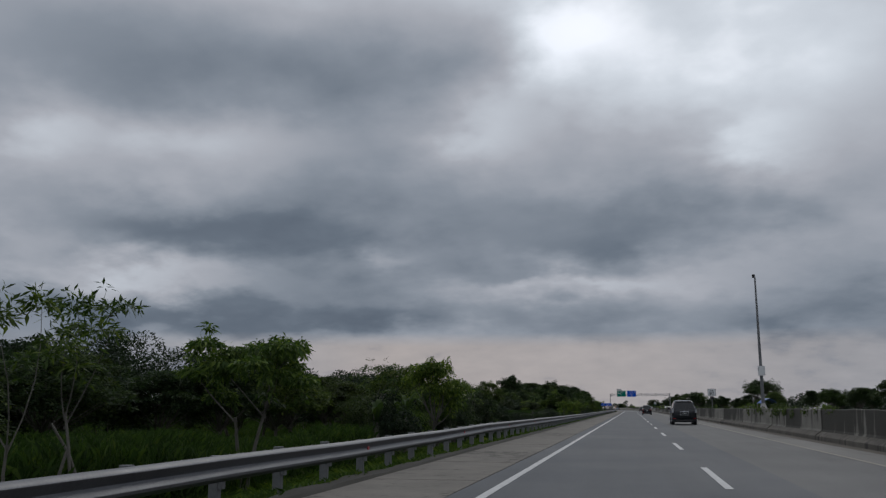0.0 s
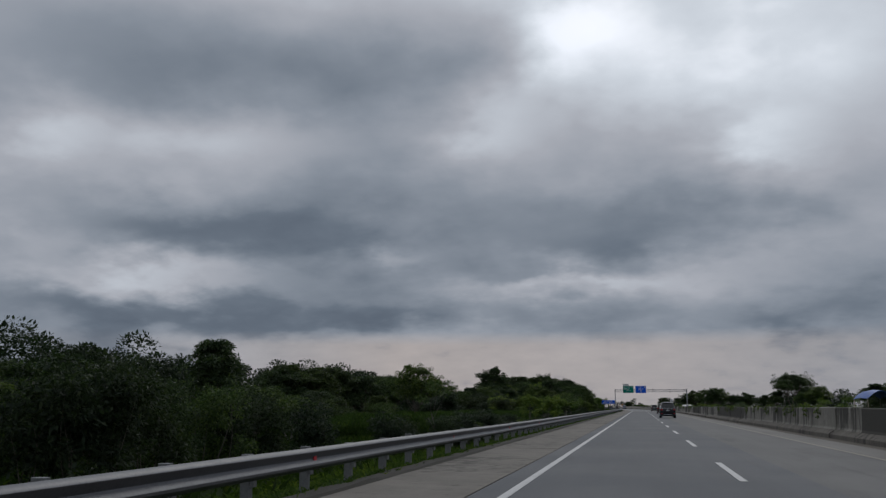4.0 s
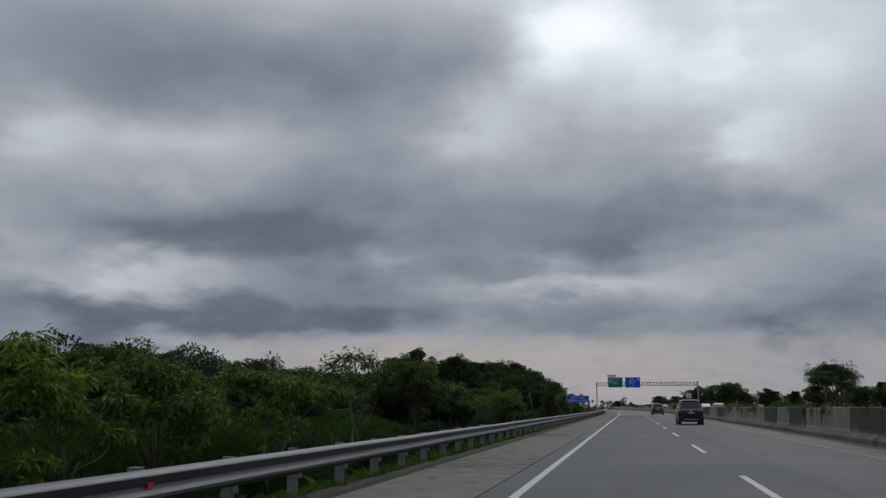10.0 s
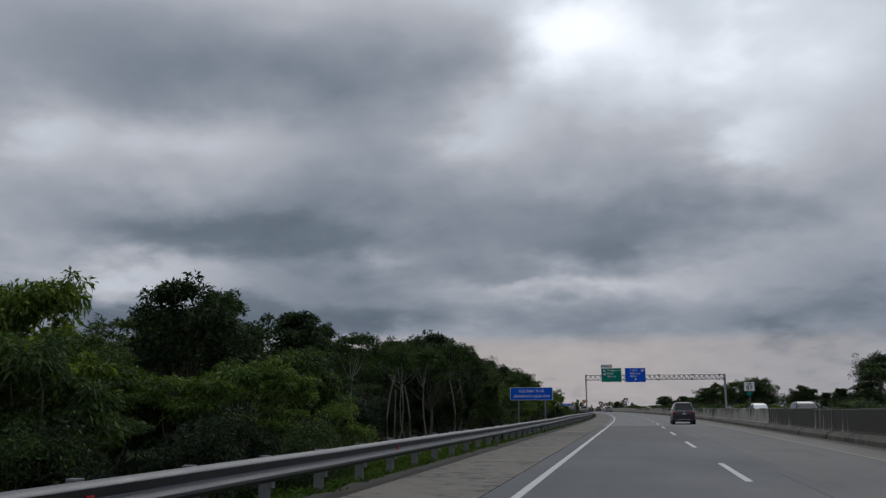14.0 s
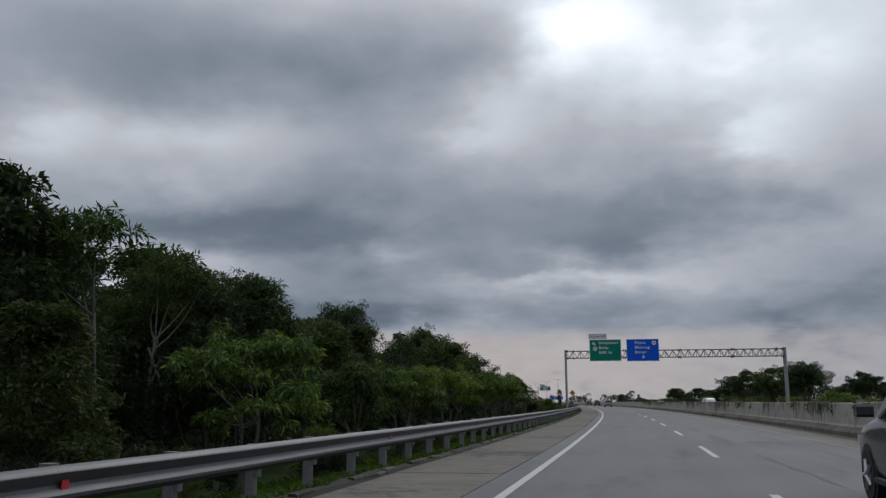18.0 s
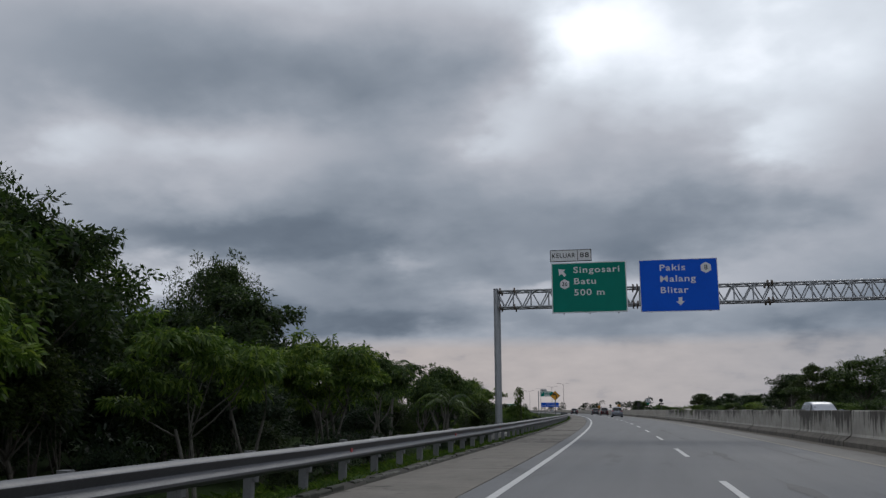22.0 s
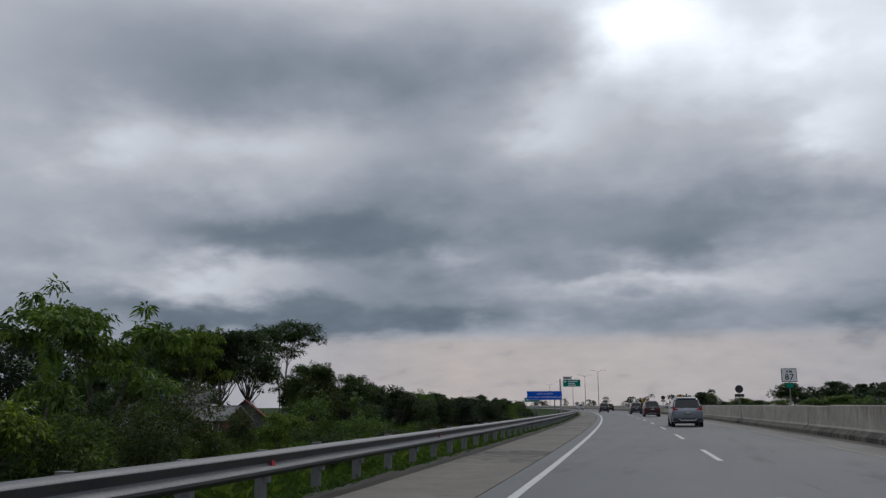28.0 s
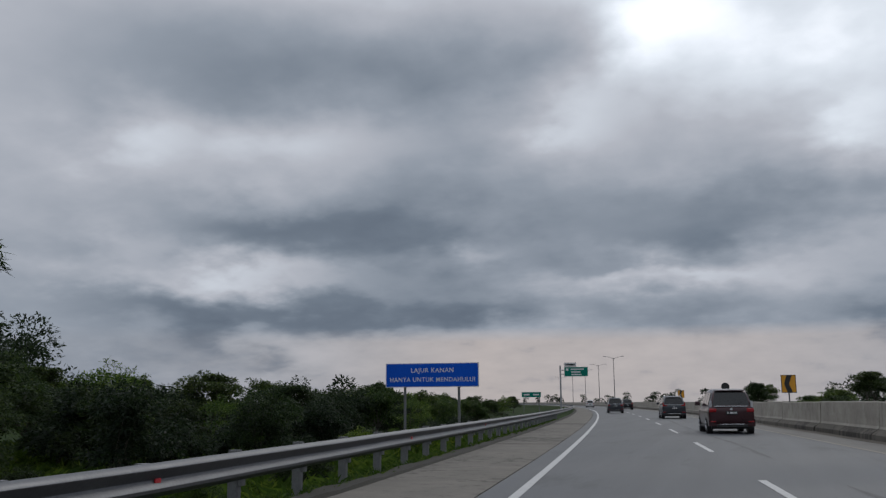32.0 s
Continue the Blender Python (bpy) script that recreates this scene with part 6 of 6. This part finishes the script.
            part("rim", Geo().tube([(sg * (W + 0.026), y, 0.31), (sg * (W + 0.005), y, 0.31)], [0.06, 0.205], 20), RIM, wheel)
            for k in range(5):
                a = k * 1.2566
                part("spoke", Geo().tube([(sg * (W + 0.034), y, 0.31), (sg * (W + 0.024), y + 0.2 * math.cos(a), 0.31 + 0.2 * math.sin(a))], [0.035, 0.024], 5), RIM, wheel)
    return ob


LANE2 = 3.72
make_car("sport_utility_car", put(69, 4.15), PAINT_BLACK, "boxy black sport utility car with dark windows in the overtaking lane", 4.3, 1.78, 1.80, "bars", 0.30, False, spare=True)
make_car("people_carrier", put(566, LANE2), PAINT_GREY, "dark silver people carrier in the overtaking lane", 4.4, 1.70, 1.64, "wide", 0.27, True, True)
make_car("people_carrier", put(163.2, 3.05), PAINT_BLACK, "black people carrier with bright tailgate strip", 4.2, 1.66, 1.70, "upright", 0.26)
make_car("people_carrier", put(222.3, LANE2 + 0.15), PAINT_BLACK, "black people carrier with red and clear tail lamps", 4.2, 1.66, 1.70, "upright", 0.26)
make_car("people_carrier", put(535.5, LANE2), PAINT_MAROON, "dark maroon people carrier in the overtaking lane", 4.5, 1.72, 1.72, "upright", 0.27)
make_car("crossover_car", put(489.6, LANE2 - 0.42), PAINT_SILVER, "silver crossover car with wide red tail lamps", 4.5, 1.75, 1.70, "wide", 0.27, False, skid=True)
make_car("people_carrier", put(290.5, LANE2), PAINT_GREY, "dark grey people carrier further along the overtaking lane", 4.3, 1.68, 1.66, "upright", 0.26)
make_car("people_carrier", put(598, 0.2), PAINT_GREY, "distant grey people carrier in the near lane", 4.3, 1.70, 1.68, "upright", 0.27)
make_car("people_carrier", put(640, LANE2), PAINT_BLACK, "distant black car in the overtaking lane", 4.3, 1.70, 1.60, "wide", 0.27)
make_car("people_carrier", put(702, 0.2), PAINT_PEARL, "distant white car in the near lane", 4.3, 1.70, 1.66, "upright", 0.27)
for s, q, paint, what in ((311, 12.5, PAINT_PEARL, "white car on the opposite carriageway"), (286, 12.0, PAINT_GREY, "grey car on the opposite carriageway"), (397, 12.2, PAINT_SILVER, "silver people carrier on the opposite carriageway")):
    make_car("oncoming_car", put(s, q, 0, 180), paint, what, 4.3, 1.70, 1.66, "upright", 0.27)


# ---- houses and huts beyond the slope ----
def house(s, q, z0, w, d, wall_h, ridge_h, wall_mat, roof_mat, label, turn=0.0):
    ob = thing("house", put(s, q, z0, turn), label, "house")
    t = 0.14
    for sg in (-1, 1):
        part("wall", Geo().box((0, sg * (d / 2 - t / 2), wall_h / 2), (w, t, wall_h)), wall_mat, ob)
        part("wall", Geo().prism([(-d / 2 + t, 0), (d / 2 - t, 0), (d / 2 - t, wall_h), (0, ridge_h - 0.08), (-d / 2 + t, wall_h)], -t / 2, t / 2, Matrix.Translation((sg * (w / 2 - t / 2), 0, 0)) @ Matrix.Rotation(radians(90), 4, "Z")), wall_mat, ob, "gable wall")
        slope = Geo()
        e = 0.45
        k = (ridge_h - wall_h) / (d / 2)
        a = [(-w / 2 - e, sg * (d / 2 + e), wall_h - e * k), (w / 2 + e, sg * (d / 2 + e), wall_h - e * k), (w / 2 + e, 0, ridge_h), (-w / 2 - e, 0, ridge_h)]
        slope.add(a + [(x, y, z + 0.10) for x, y, z in a], [(0, 1, 2, 3), (4, 7, 6, 5), (0, 4, 5, 1), (1, 5, 6, 2), (2, 6, 7, 3), (3, 7, 4, 0)])
        part("roof", slope, roof_mat, ob)
    win = part("window", Geo().box((0.0, -d / 2 - 0.01, wall_h * 0.58), (0.9, 0.05, 0.8)), SIGN_WHITE, ob)
    part("pane", Geo().box((0.0, -d / 2 - 0.04, wall_h * 0.58), (0.76, 0.02, 0.66)), GLASS_DARK, win)
    part("door", Geo().box((w * 0.28, -d / 2 - 0.01, 0.95), (0.85, 0.05, 1.9)), BARK, ob)
    part("ridge_cap", Geo().box((0, 0, ridge_h + 0.09), (w + 0.9, 0.26, 0.07), 0.02), roof_mat, ob)
    return ob


house(523, -39, -1.65, 6.2, 3.7, 2.05, 3.55, PLASTER_DARK, ROOF_RED, "small grey plastered house with a faded red sheet roof", 110)
house(508.5, -35.4, -1.65, 3.6, 3.0, 2.0, 2.95, BRICK_RED, ROOF_GREY, "bare brick hut with a grey sheet roof", -12)
house(514, -41, -1.65, 3.6, 3.2, 3.5, 4.3, PLASTER, ROOF_GREY, "pale plastered house with a grey sheet roof among the trees", 14)
house(538, -60, -1.65, 8.0, 6.0, 4.4, 7.6, PLASTER, ROOF_BLUE, "pale house with a blue sheet roof behind the trees", 100)
for dx in (-0.9, -0.3, 0.3, 0.8):
    s, q = 506.4, -35.0 + 1.6 * dx
    pole = thing("bamboo_pole", put(s, q, land(s, q)), "pale bamboo pole leaning by the hut", "pole", "bamboo poles")
    part("cane", Geo().tube([(0, 0, -0.1), (0.08 * dx, 0.05, 1.5)], [0.035, 0.03], 6), WOOD_POLE, pole)
# blue tarpaulin stall roof across the road
stall = thing("tarpaulin_shelter", put(160, 23.5, -0.6), "blue tarpaulin shelter across the road", "shelter")
part("canopy", Geo().loft([[(x, y, 2.6 + 0.9 * math.cos(x / 1.3 * 1.45) - 0.12 * abs(y) / 3) for x in [-1.3 + 0.2 * k for k in range(14)]] + [(x, y, 2.56 + 0.9 * math.cos(x / 1.3 * 1.45) - 0.12 * abs(y) / 3) for x in [1.3 - 0.2 * k for k in range(14)]] for y in (-3, 0, 3)]), TARP, stall, smooth=True)
for x in (-1.25, 1.25):
    for y in (-2.8, 2.8):
        part("pole", Geo().tube([(x, y, -0.4), (x, y, 2.75)], [0.04, 0.04], 6), WOOD_POLE, stall)
